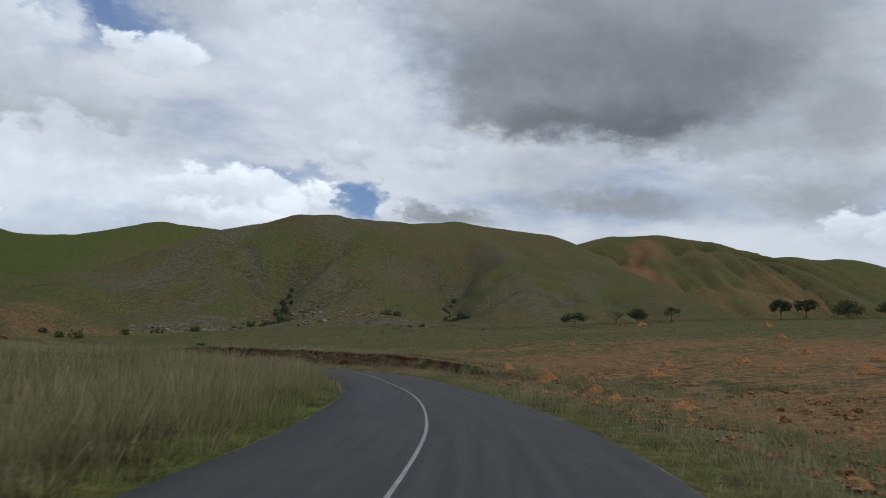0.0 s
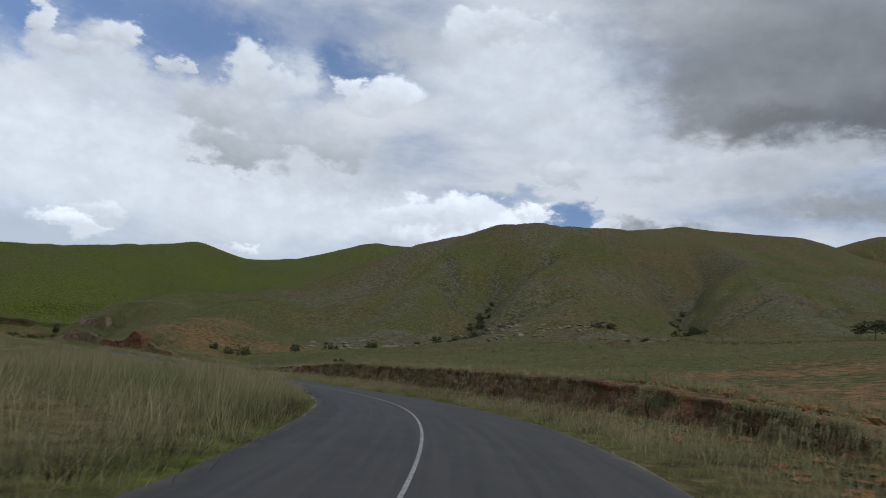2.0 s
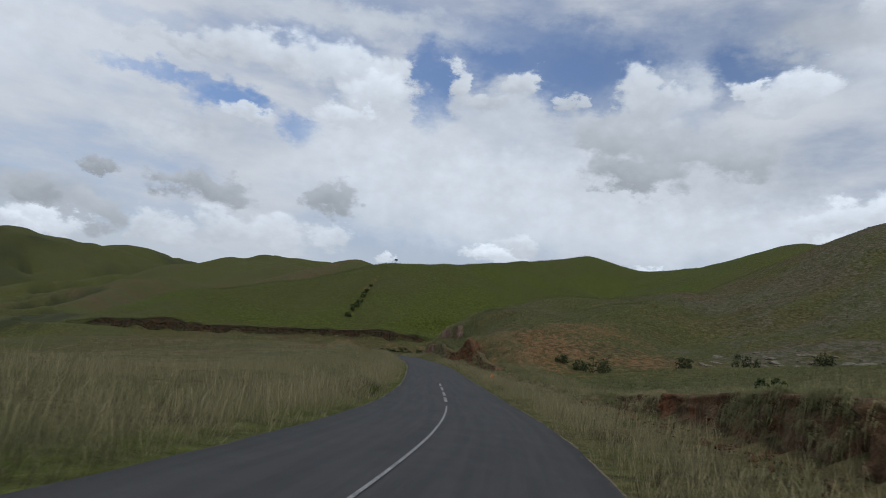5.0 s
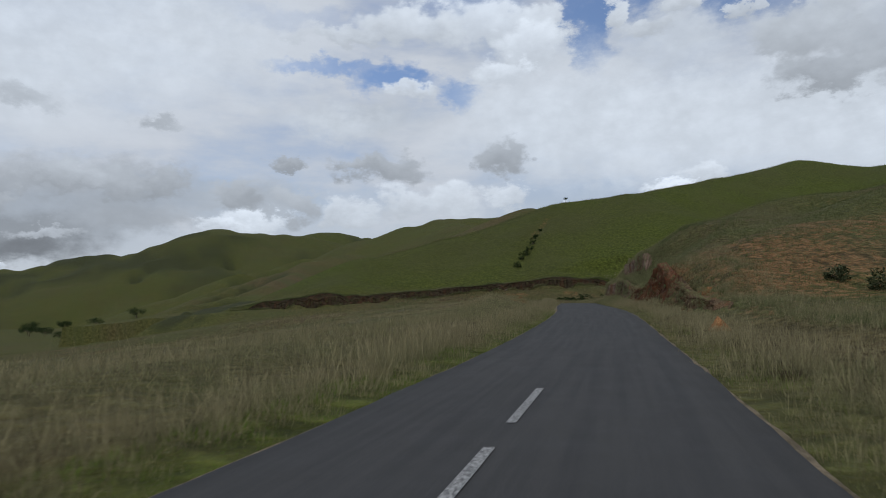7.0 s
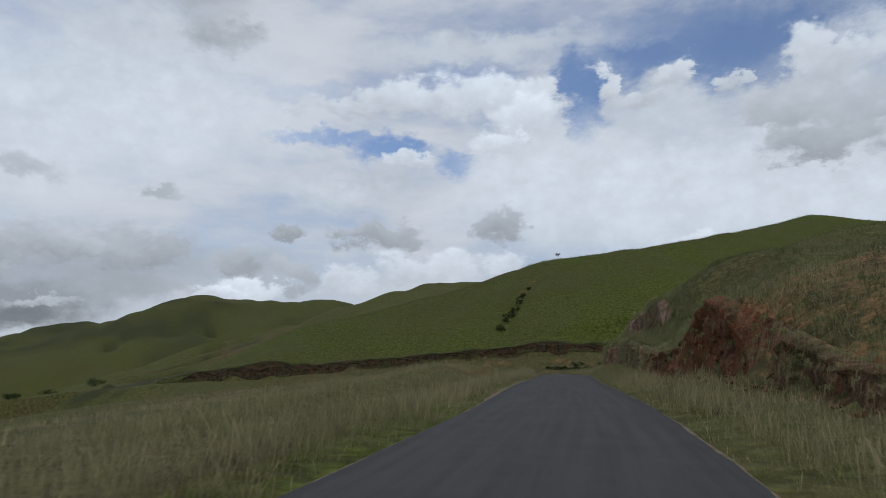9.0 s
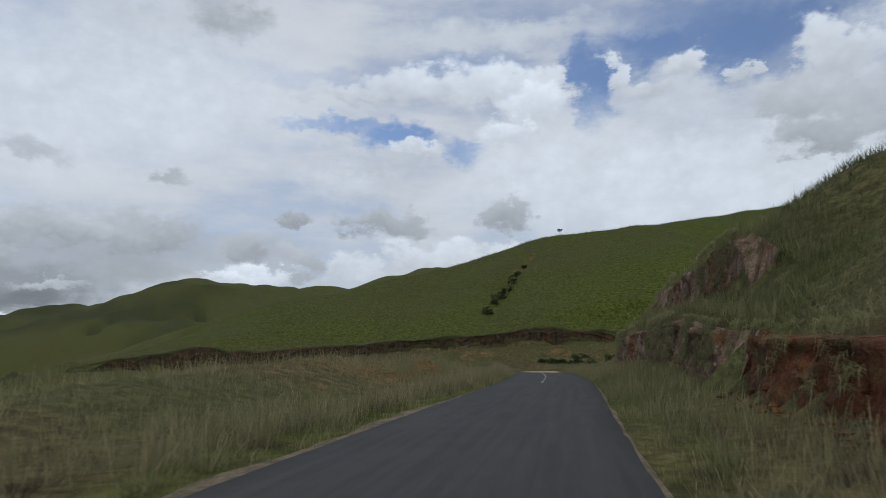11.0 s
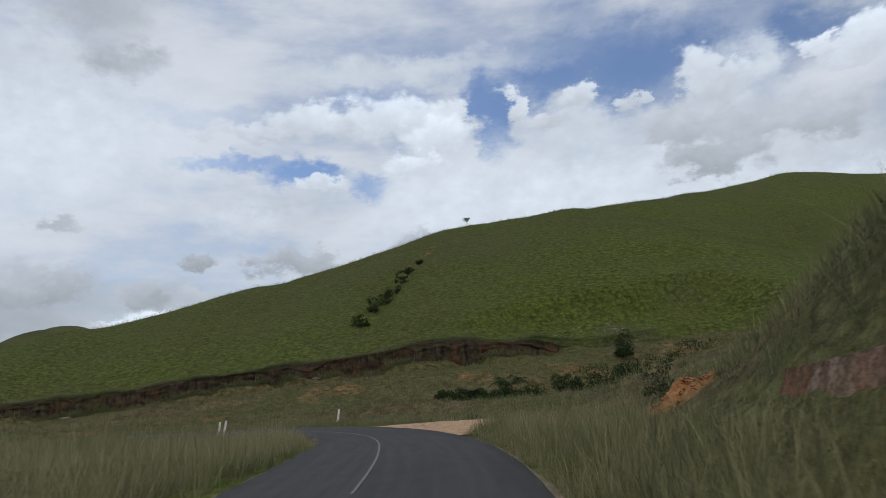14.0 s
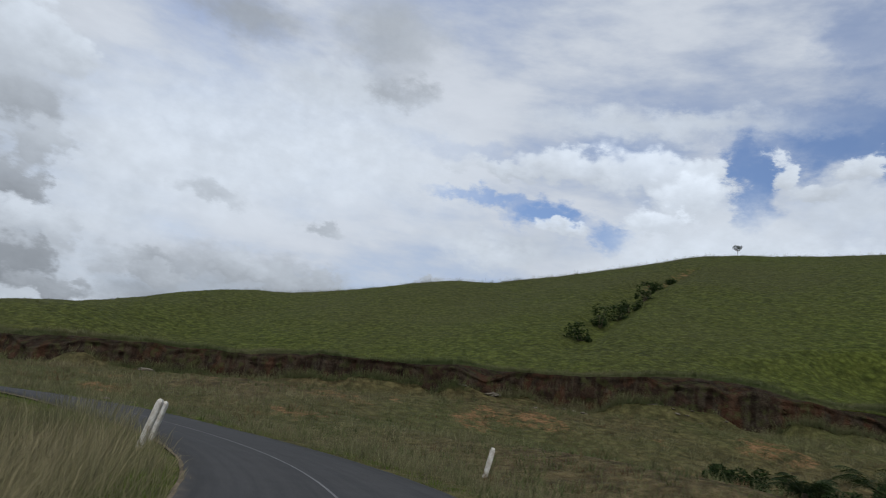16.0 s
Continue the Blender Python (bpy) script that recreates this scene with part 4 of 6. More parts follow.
def face_mesh(name, x, y, nx, ny, low, high, rough, mat, label, stones=0, stone_mat=None, deep=1.0):
    """A rough bank: x, y along its foot, nx, ny the way into the hill, heights of foot and top."""
    rows = 18
    lip = height(x + (deep + 0.4) * nx, y + (deep + 0.4) * ny) - 0.02
    u = np.linspace(0, 1, rows)[:, None]
    high = high + 0.22 * (fbm(np.arange(len(x)) * 0.21, 0 * x + 7, 3) - 0.6) * np.minimum(1, high - low)
    z = low + (high - low) * u
    flute = fbm(np.arange(len(x))[None, :] * 0.30 / 0.8 + 0 * u, 1.4 * z, 3) - 0.5
    lumps = fbm(np.arange(len(x))[None, :] * 0.30 / 0.28 + 40, 3.2 * z, 2) - 0.5
    back = 0.5 * u + rough * (flute * 1.1 + lumps * 0.6) * step(0, 0.35, u) - 0.12 * (u > 0.85)
    back = np.where(u > 0.985, deep, back)
    z = np.where(u > 0.985, lip, z + 0.12 * lumps * rough)
    v = np.stack([x + back * nx, y + back * ny, z], 2)
    mid = len(x) // 2
    thing = empty(name, x[mid], y[mid], low[mid])
    tagged(thing, label, "earth bank")
    ob = mesh_object("face", v.reshape(-1, 3) - np.array([x[mid], y[mid], low[mid]]), sheet(rows, len(x)), mat, thing)
    for k in range(stones):
        i, j = CHOICE.integers(4, len(x) - 4), CHOICE.integers(2, rows - 3)
        stone = new("stone", STONES[k % len(STONES)])
        stone.parent = thing
        size = CHOICE.uniform(0.10, 0.34) * min(1.0, 0.4 * (high[i] - low[i]))
        q = v[j, i] - np.array([x[mid], y[mid], low[mid]])
        stone.matrix_basis = pose(*q, *CHOICE.uniform(0, 360, 3)) @ Matrix.Diagonal((size * 1.4, size, size * 1.1, 1))
        if stone_mat is not None:
            stone.material_slots[0].link = "OBJECT"
            stone.material_slots[0].material = stone_mat
    return thing


def road_bank(s0, s1, extra, rough, mat, label, stones, sink=0.45, ease=4):
    s = np.arange(s0, s1, 0.3)
    foot = np.interp(s, BANK_S, BANK_FOOT) + extra
    foot = foot + 0.5 * (fbm(s / 4, s * 0 + 3, 2) - 0.5)
    x, y = at_road(s, -foot + 0.25)
    nx, ny = -np.interp(s, ROAD_S, ROAD_N[:, 0]), -np.interp(s, ROAD_S, ROAD_N[:, 1])
    low = height(x + nx * -0.2, y + ny * -0.2) - sink
    high = height(x + nx * 1.35, y + ny * 1.35) + 0.04
    fade = step(s0, s0 + 4, s) * step(s1, s1 - ease, s)
    high = low + (high - low) * np.maximum(fade, 0.05)
    face_mesh("earth_bank", x, y, nx, ny, low, high, rough, mat, label, stones, mat)


def cut_edge():
    """The foot of the old cutting, and the way into the hill."""
    even, p = curve([(a, b, 0) for a, b in CUT], 0.3)
    e = np.gradient(p[:, :2], axis=0)
    e /= np.linalg.norm(e, axis=1)[:, None]
    nx, ny = e[:, 1], -e[:, 0]
    shift = -(1.0 * np.sin(p[:, 0] * 0.13 + p[:, 1] * 0.21) + 0.35 * np.sin(p[:, 1] * 0.7 - p[:, 0] * 0.3))
    part_of = (p[:, 1] > 113) & (p[:, 1] < 226)
    return (p[:, 0] + nx * (shift + 0.1))[part_of], (p[:, 1] + ny * (shift + 0.1))[part_of], nx[part_of], ny[part_of]


def build_banks():
    road_bank(82, 152, 0.0, 0.6, BANK_BROWN, "low eroded brown earth bank with hanging grass beside the road", 120)
    road_bank(186, 205, 0.0, 0.5, BANK_BROWN, "low crumbling brown earth bank beside the road", 30)
    road_bank(203.5, 237, 0.0, 0.6, BANK_RED, "slumped dark red laterite bank with a raw notch", 60)
    road_bank(236, 281, 0.0, 0.65, BANK_ROCK, "weathered red rock cutting above the grassy verge", 130, 0.45, 18)
    road_bank(243, 273, 2.9, 0.6, BANK_ROCK, "upper step of the weathered rock cutting", 70, 0.45, 14)
    x, y, nx, ny = cut_edge()
    low = height(x - 0.6 * nx, y - 0.6 * ny) - 0.5
    high = height(x + 2.9 * nx, y + 2.9 * ny) + 0.05
    high = np.maximum(low + (high - low) * np.clip(0.30 + 1.25 * fbm(x / 5, y / 5, 3), 0.3, 1.0), low + 0.3)
    fade = step(224, 204, y) * step(113, 121, y)
    high = low + (high - low) * (0.08 + 0.92 * fade)
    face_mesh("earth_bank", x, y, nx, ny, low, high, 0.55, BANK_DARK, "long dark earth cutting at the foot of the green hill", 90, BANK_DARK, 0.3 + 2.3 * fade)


def build_turnout():
    """The gravel patch on the outside of the bend."""
    s = np.arange(297, 312.6, 0.3)
    wide = turnout_width(s) + 0.9 * (fbm(s / 1.5, s * 0, 3) - 0.5)
    rows = np.stack([-half_width(s) + 0.06 - np.maximum(wide, 0.05) * k for k in (1.0, 0.75, 0.5, 0.25, 0.0)], 1)
    x, y = at_road(s[:, None], rows)
    z = np.maximum(height(x.ravel(), y.ravel()) + 0.03, np.repeat(np.interp(s, ROAD_S, ROAD_P[:, 2]), 5) - 0.05)
    z = z + 0.03 * (fbm(x.ravel() / 1.1, y.ravel() / 1.1, 2) - 0.5)
    tagged(mesh_object("gravel_turnout", np.stack([x.ravel(), y.ravel(), z], 1), sheet(len(s), 5)[:, ::-1], SAND), "pale orange gravel turnout on the outside of the bend", "turnout", kind="structure")


build_ground()
build_road()
build_markings()
build_banks()
build_turnout()

# ---- grass ----
rng = np.random.default_rng(5)


def blades(name, x, y, z, tall, wide, lean, tint, mat, bent, label, out=None, seed=None):
    """Many blades of grass in one mesh: bent ones of three triangles, or plain slips of one. out: the way each leans; seed: those that bear seed heads."""
    n = len(x)
    out = rng.uniform(0, 2 * np.pi, n) if out is None else out
    turn = out + np.pi / 2 + rng.normal(0, 0.6, n)
    px, py = np.cos(turn) * wide / 2, np.sin(turn) * wide / 2
    lx, ly = np.cos(out) * lean * tall + 0.04 * tall, np.sin(out) * lean * tall + 0.02 * tall
    foot = np.stack([x, y, z - 0.04], 1)
    side = np.stack([px, py, 0 * px], 1)
    rise = tall * np.sqrt(np.maximum(0.12, 1 - lean ** 2))
    tip = foot + np.stack([lx, ly, rise], 1)
    if bent:
        seed = np.zeros(n, bool) if seed is None else seed
        up, go, swell = np.where(seed, 0.80, 0.62), np.where(seed, 0.66, 0.34), np.where(seed, 1.5, 0.75)[:, None]
        mid = foot + np.stack([go * lx, go * ly, up * rise * (1 + 0.12 * lean)], 1)
        base = side * np.where(seed, 0.5, 1.0)[:, None]
        v = np.stack([foot - base, foot + base, mid - swell * side, mid + swell * side, tip], 1).reshape(-1, 3)
        f = ((np.arange(n) * 5)[:, None, None] + np.array([[0, 1, 3], [0, 3, 2], [2, 3, 4]])[None]).reshape(-1, 3)
        shift = np.array([-0.22, -0.22, 0.04, 0.04, 0.2])
    else:
        v = np.stack([foot - side, foot + side, tip], 1).reshape(-1, 3)
        f = (np.arange(n) * 3)[:, None] + np.array([[0, 1, 2]])
        shift = np.array([-0.14, -0.14, 0.2])
    ob = mesh_object(name, v, f, mat)
    layer = ob.data.attributes.new("tint", "FLOAT", "POINT")
    layer.data.foreach_set("value", np.clip(tint[:, None] + shift, 0, 1).ravel().astype(np.float32))
    return tagged(ob, label, "grass", kind="stuff")


def clumps(s_low, s_high, o_low, o_high, per_metre, each, reach):
    """Clumps strewn along the road: the places of their blades, the clump each belongs to, and the way it leans out of it."""
    n = int((s_high - s_low) * abs(o_high - o_low) * per_metre)
    s, o = rng.uniform(s_low, s_high, n), rng.uniform(min(o_low, o_high), max(o_low, o_high), n)
    cx, cy = at_road(s, o)
    sa, oa, _ = along(cx, cy)
    keep = np.abs(oa) > half_width(sa) + 0.10
    s, o, cx, cy = s[keep], o[keep], cx[keep], cy[keep]
    which = np.repeat(np.arange(len(s)), each)
    dx, dy = rng.normal(0, reach, len(which)), rng.normal(0, reach, len(which))
    return s, o, cx, cy, which, cx[which] + dx, cy[which] + dy, np.arctan2(dy, dx) + rng.normal(0, 0.9, len(which))


def tallness(s, o, cx, cy):
    """How tall and how dry the grass stands along the road."""
    left = o > 0
    tall = np.where(left, np.interp(s, [0, 120, 150, 200, 235, 285, 345, 400], [0.82, 0.78, 0.66, 0.64, 0.66, 0.98, 0.95, 0.5]),
                    np.interp(s, [0, 55, 75, 140, 160, 225, 245, 284, 292, 310, 400], [0.30, 0.32, 0.50, 0.55, 0.52, 0.55, 0.85, 0.85, 0.75, 0.48, 0.42]))
    dry = np.where(left, np.interp(s, [0, 100, 125, 240, 300, 400], [0.42, 0.50, 0.74, 0.74, 0.55, 0.5]), np.interp(s, [0, 60, 100, 118, 200, 225, 245, 290, 400], [0.8, 0.8, 0.78, 0.86, 0.84, 0.62, 0.36, 0.48, 0.48]))
    patch = fbm(cx / 3.2, cy / 3.2, 2)
    edge = step(0.1, 1.2, np.abs(o) - half_width(s))
    tall = tall * np.where(np.abs(o) > 14, 0.65, 1.0)
    return tall * (0.55 + 0.9 * patch) * (0.35 + 0.65 * edge), np.clip(dry + 1.1 * (fbm(cx / 4 + 4, cy / 4, 3) - 0.5), 0, 1)


def off_bank(s, o):
    foot = np.interp(s, BANK_S, BANK_FOOT)
    top = np.interp(s, BANK_S, BANK_TOP)
    return ~((o < 0) & (top > 0.5) & (-o > foot - np.where(s > 236, 0.15, 0.4)) & (-o < foot + 1.2))


def on_turnout(s, o):
    return (o < 0) & (-o < half_width(s) + turnout_width(s) + 0.15) & (turnout_width(s) > 0.3)


def build_roadside_grass():
    for o_low, o_high, per, each, reach, bent, wide in ((2.7, 5.0, 8.4, 26, 0.13, True, 0.0052), (5.0, 12, 4.2, 15, 0.20, False, 0.013), (12, 26, 1.8, 13, 0.26, False, 0.024), (26, 70, 0.45, 10, 0.34, False, 0.06)):
        for side in (1, -1):
            if side < 0 and o_high > 12:
                continue
            s, o, cx, cy, which, x, y, out = clumps(38 if o_low < 6 else 40, 330 if bent else 350, side * o_low, side * o_high, per * (1.0 if side > 0 else 1.1), each, reach)
            tall, dry = tallness(s, o, cx, cy)
            thin = np.where((o < 0) & (s < 85), 0.7, 1.0) * np.where(on_turnout(s, o), 0.0, 1.0)
            thin = thin * np.where((o > 5) & (o < 22) & (s > 238) & (s < 270), 0.55, 1.0)
            # bare gaps between the clumps
            thin = thin * step(0.22, 0.40, fbm(cx / 1.3 + 30, cy / 1.3, 2))
            keep = (rng.random(len(s)) < thin) & off_bank(s, o)
            blade = keep[which]
            w, x, y, out = which[blade], x[blade], y[blade], out[blade]
            own = rng.uniform(0.6, 1.25, len(s))
            h = tall[w] * own[w] * rng.uniform(0.3, 1.1, len(w))
            seed = rng.random(len(w)) < 0.16
            h = np.where(seed, np.maximum(h, 0.8 * tall[w]) * 1.25, h)
            lean = np.clip(np.abs(rng.normal(0.62, 0.26, len(w))) * np.where(seed, 0.6, 1.0), 0, 0.93)
            tint = dry[w] + rng.normal(0, 0.09, len(w)) + 0.22 * seed
            blades("roadside_grass", x, y, height(x, y), h, wide * rng.uniform(0.6, 1.4, len(w)), lean, tint, GRASS_TALL, bent, "tall wispy green and straw-coloured grass beside the road", out, seed)
    # the lush tall grass below the rock cutting and before the turnout
    s, o, cx, cy, which, x, y, out = clumps(238, 298, -2.75, -6.2, 8.5, 22, 0.13)
    keep = (off_bank(s, o) & ~on_turnout(s, o))[which]
    w, x, y, out = which[keep], x[keep], y[keep], out[keep]
    own = (rng.uniform(0.5, 1.15, len(s)) * (0.5 + 0.5 * step(2.7, 3.8, -o)))[w]
    seed = rng.random(len(w)) < 0.10
    blades("cutting_grass", x, y, height(x, y), 0.70 * own * rng.uniform(0.5, 1.1, len(w)), rng.uniform(0.004, 0.009, len(w)), np.clip(np.abs(rng.normal(0.5, 0.22, len(w))), 0, 0.9), rng.normal(0.52, 0.18, len(w)) + 0.9 * (fbm(x / 3, y / 3, 2) - 0.5), GRASS_TALL, True, "lush tall grass below the rock cutting", out, seed)
    # the grassed slope at the far end of the cutting
    s, o, cx, cy, which, x, y, out = clumps(260, 293, -5.4, -13, 5.0, 16, 0.15)
    blades("slope_grass", x, y, height(x, y), rng.uniform(0.18, 0.55, len(x)), rng.uniform(0.006, 0.012, len(x)), np.clip(np.abs(rng.normal(0.5, 0.22, len(x))), 0, 0.9), rng.normal(0.35, 0.18, len(x)) + 0.8 * (fbm(x / 3, y / 3, 2) - 0.5), GRASS_TALL, False, "grass on the slope at the end of the cutting", out)
    # the short bright grass next to the asphalt
    for side in (1, -1):
        s, o, cx, cy, which, x, y, out = clumps(38, 345, side * 2.55, side * 4.0, 24, 9, 0.09)
        keep = (fbm(cx / 3, cy / 3 + 8, 2) > 0.32)[which] & ~on_turnout(s, o)[which]
        w, x, y, out = which[keep], x[keep], y[keep], out[keep]
        blades("verge_grass", x, y, height(x, y), rng.uniform(0.05, 0.20, len(w)), rng.uniform(0.007, 0.015, len(w)), np.abs(rng.normal(0.5, 0.2, len(w))), rng.normal(0.12 if side > 0 else 0.5, 0.2, len(w)) - (0.4 * step(225, 245, s[w]) if side < 0 else 0.0) + 0.7 * (fbm(x / 6, y / 6, 2) - 0.5), GRASS_SHORT, False, "short bright green grass on the road verge", out)
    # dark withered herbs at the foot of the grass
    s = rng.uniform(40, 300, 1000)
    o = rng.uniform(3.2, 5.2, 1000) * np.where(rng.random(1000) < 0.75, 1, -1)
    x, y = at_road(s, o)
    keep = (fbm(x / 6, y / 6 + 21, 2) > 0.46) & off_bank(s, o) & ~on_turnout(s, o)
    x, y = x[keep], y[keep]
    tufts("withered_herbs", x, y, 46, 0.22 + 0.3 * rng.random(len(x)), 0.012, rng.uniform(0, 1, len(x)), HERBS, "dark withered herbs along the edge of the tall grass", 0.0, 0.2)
    # tussocks and stems on the brink of the banks, and on the step of the rock cutting
    for low, high, extra, per, tall_at in ((76, 236, 0.0, 3.2, 0.36), (236, 268, 0.0, 9.0, 0.55), (240, 264, 3.0, 8.0, 0.62)):
        s, o, cx, cy, which, x, y, out = clumps(low, high, -6.0 - extra, -11.0 - extra, per, 14, 0.12)
        foot = np.interp(s, BANK_S, BANK_FOOT) + extra
        top = np.interp(s, BANK_S, BANK_TOP)
        keep = (-o > foot + 0.45) & (-o < foot + 2.9) & (top > 0.4)
        blade = keep[which]
        w, x, y, out = which[blade], x[blade], y[blade], out[blade]
        seed = rng.random(len(w)) < 0.12
        h = tall_at * rng.uniform(0.4, 1.1, len(w)) * np.where(seed, 1.5, 1.0)
        z = np.maximum(height(x, y), height(*at_road(s[w], -foot[w] - 1.9)) - 0.05) if extra == 0 else np.maximum(height(x, y), height(*at_road(s[w], -foot[w] - 1.3)))
        blades("bank_grass", x, y, z, h, rng.uniform(0.007, 0.014, len(w)), np.clip(np.abs(rng.normal(0.45, 0.25, len(w))), 0, 0.9), rng.normal(0.42, 0.18, len(w)), GRASS_TALL, True, "long stems of grass along the top of the bank", out, seed)
    # grass that hangs over the brink and down the face
    for low, high, extra, count in ((76, 150, 0.0, 1500), (190, 236, 0.0, 400), (238, 270, 0.0, 1300), (244, 263, 2.9, 700)):
        s = rng.uniform(low, high, count)
        s = s[fbm(s / 2.1, s * 0 + 12, 2) > 0.40]
        foot = np.interp(s, BANK_S, BANK_FOOT) + extra
        down = rng.random(len(s)) ** 2
        crown = height(*at_road(s, -foot - 1.65))
        base = height(*at_road(s, -foot + 0.5))
        each = 16
        w = np.repeat(np.arange(len(s)), each)
        sb = s[w] + rng.normal(0, 0.14, len(w))
        x, y = at_road(sb, -foot[w] - 0.20 + 0.38 * down[w])
        z = crown[w] - 0.75 * down[w] * (crown - base)[w] + rng.normal(0, 0.03, len(w))
        tall = rng.uniform(0.12, 0.5, len(w))
        toward = np.arctan2(np.interp(sb, ROAD_S, ROAD_N[:, 1]), np.interp(sb, ROAD_S, ROAD_N[:, 0])) + rng.normal(0, 0.7, len(w))
        hang = rng.uniform(-0.2, 1.0, len(w))
        n = len(w)
        turn = toward + np.pi / 2
        side = np.stack([np.cos(turn), np.sin(turn), 0 * turn], 1) * rng.uniform(0.004, 0.009, n)[:, None]
        root = np.stack([x, y, z], 1)
        reach = np.stack([np.cos(toward), np.sin(toward), 0 * toward], 1)
        mid = root + reach * (0.42 * tall)[:, None] + np.array([0, 0, 1]) * (0.18 * tall)[:, None]
        tip = root + reach * (0.62 * tall)[:, None] - np.array([0, 0, 1]) * (tall * hang)[:, None]
        v = np.stack([root - side, root + side, mid - side, mid + side, tip], 1).reshape(-1, 3)
        f = ((np.arange(n) * 5)[:, None, None] + np.array([[0, 1, 3], [0, 3, 2], [2, 3, 4]])[None]).reshape(-1, 3)
        ob = mesh_object("hanging_grass", v, f, GRASS_TALL)
        layer = ob.data.attributes.new("tint", "FLOAT", "POINT")
        dry = np.clip(np.where(s < 160, 0.68, 0.45) + 0.8 * (fbm(s / 5, s * 0, 2) - 0.5), 0, 1)
        layer.data.foreach_set("value", np.clip(np.repeat(dry[w] + rng.normal(0, 0.15, n), 5), 0, 1).astype(np.float32))
        tagged(ob, "dry and green grass hanging over the brink of the bank", "grass", kind="stuff")
    # dark herbs between the clods
    s = rng.uniform(44, 98, 1300)
    o = -4.6 - 11 * rng.random(1300)
    x, y = at_road(s, o)
    keep = fbm(x / 2 + 3, y / 2, 2) > 0.5
    tufts("bank_herbs", x[keep], y[keep], 26, 0.12 + 0.3 * rng.random(keep.sum()), 0.022, np.clip(rng.normal(0.2, 0.3, keep.sum()), 0, 1), GRASS_TALL, "dark tufts of herbs between the clods of earth")


def tufts(name, x, y, each, tall, wide, tint, mat, label, lift=0.0, reach=0.14):
    which = np.repeat(np.arange(len(x)), each)
    dx, dy = rng.normal(0, reach, len(which)), rng.normal(0, reach, len(which))
    z = (height(x, y) + lift)[which]
    h = tall[which] * rng.uniform(0.5, 1.2, len(which))
    blades(name, x[which] + dx, y[which] + dy, z, h, wide * rng.uniform(0.7, 1.3, len(which)), np.clip(np.abs(rng.normal(0.5, 0.22, len(which))), 0, 0.9), tint[which] + rng.normal(0, 0.1, len(which)), mat, False, label, np.arctan2(dy, dx))


def clod_mesh(seed):
    bm = bmesh.new()
    bmesh.ops.create_icosphere(bm, subdivisions=2, radius=0.5)
    for v in bm.verts:
        v.co *= 1 + 0.5 * noise.noise(v.co * 2.5 + Vector((seed, 0, 0))) + 0.3 * noise.noise(v.co * 6 + Vector((0, seed, 0)))
    me = bpy.data.meshes.new("clod")
    bm.to_mesh(me)
    bm.free()
    me.materials.append(CLOD)
    return me


CLODS = [clod_mesh(1.7 * k) for k in range(6)]


def build_clods(name, x, y, size, mat, label, single=0, lift=0.0):
    """Crumbs and clods of broken earth lying on the ground; the largest ones singly."""
    if single:
        order = np.argsort(-size)
        for i in order[:single]:
            clod = new("earth_clod", CLODS[i % 6])
            clod.matrix_world = pose(x[i], y[i], ground_at(x[i], y[i]) + 0.1 * size[i], rng.uniform(-15, 15), rng.uniform(-15, 15), rng.uniform(0, 360)) @ Matrix.Diagonal((1.3 * size[i], size[i], 0.65 * size[i], 1))
            tagged(clod, "large crumbling clod of red-brown earth beside the road", "earth clod", "clods of broken earth")
        rest = order[single:]
        x, y, size = x[rest], y[rest], size[rest]
    bm = bmesh.new()
    bmesh.ops.create_icosphere(bm, subdivisions=1, radius=0.5)
    base = np.array([v.co[:] for v in bm.verts])
    tri = np.array([[v.index for v in f.verts] for f in bm.faces])
    bm.free()
    n = len(x)
    lump = base[None] * (1 + rng.normal(0, 0.22, (n, len(base), 1)))
    a = rng.uniform(0, 6.28, n)
    flat = np.stack([size * rng.uniform(0.8, 1.5, n), size * rng.uniform(0.7, 1.2, n), size * rng.uniform(0.35, 0.75, n)], 1)
    lump = lump * flat[:, None]
    px, py = lump[..., 0] * np.cos(a)[:, None] - lump[..., 1] * np.sin(a)[:, None], lump[..., 0] * np.sin(a)[:, None] + lump[..., 1] * np.cos(a)[:, None]
    z = height(x, y) + 0.06 * size + lift
    v = np.stack([px + x[:, None], py + y[:, None], lump[..., 2] + z[:, None]], 2).reshape(-1, 3)
    f = ((np.arange(n) * len(base))[:, None, None] + tri[None]).reshape(-1, 3)
    tagged(mesh_object(name, v, f, mat, smooth=False), label, "earth clods", kind="stuff")


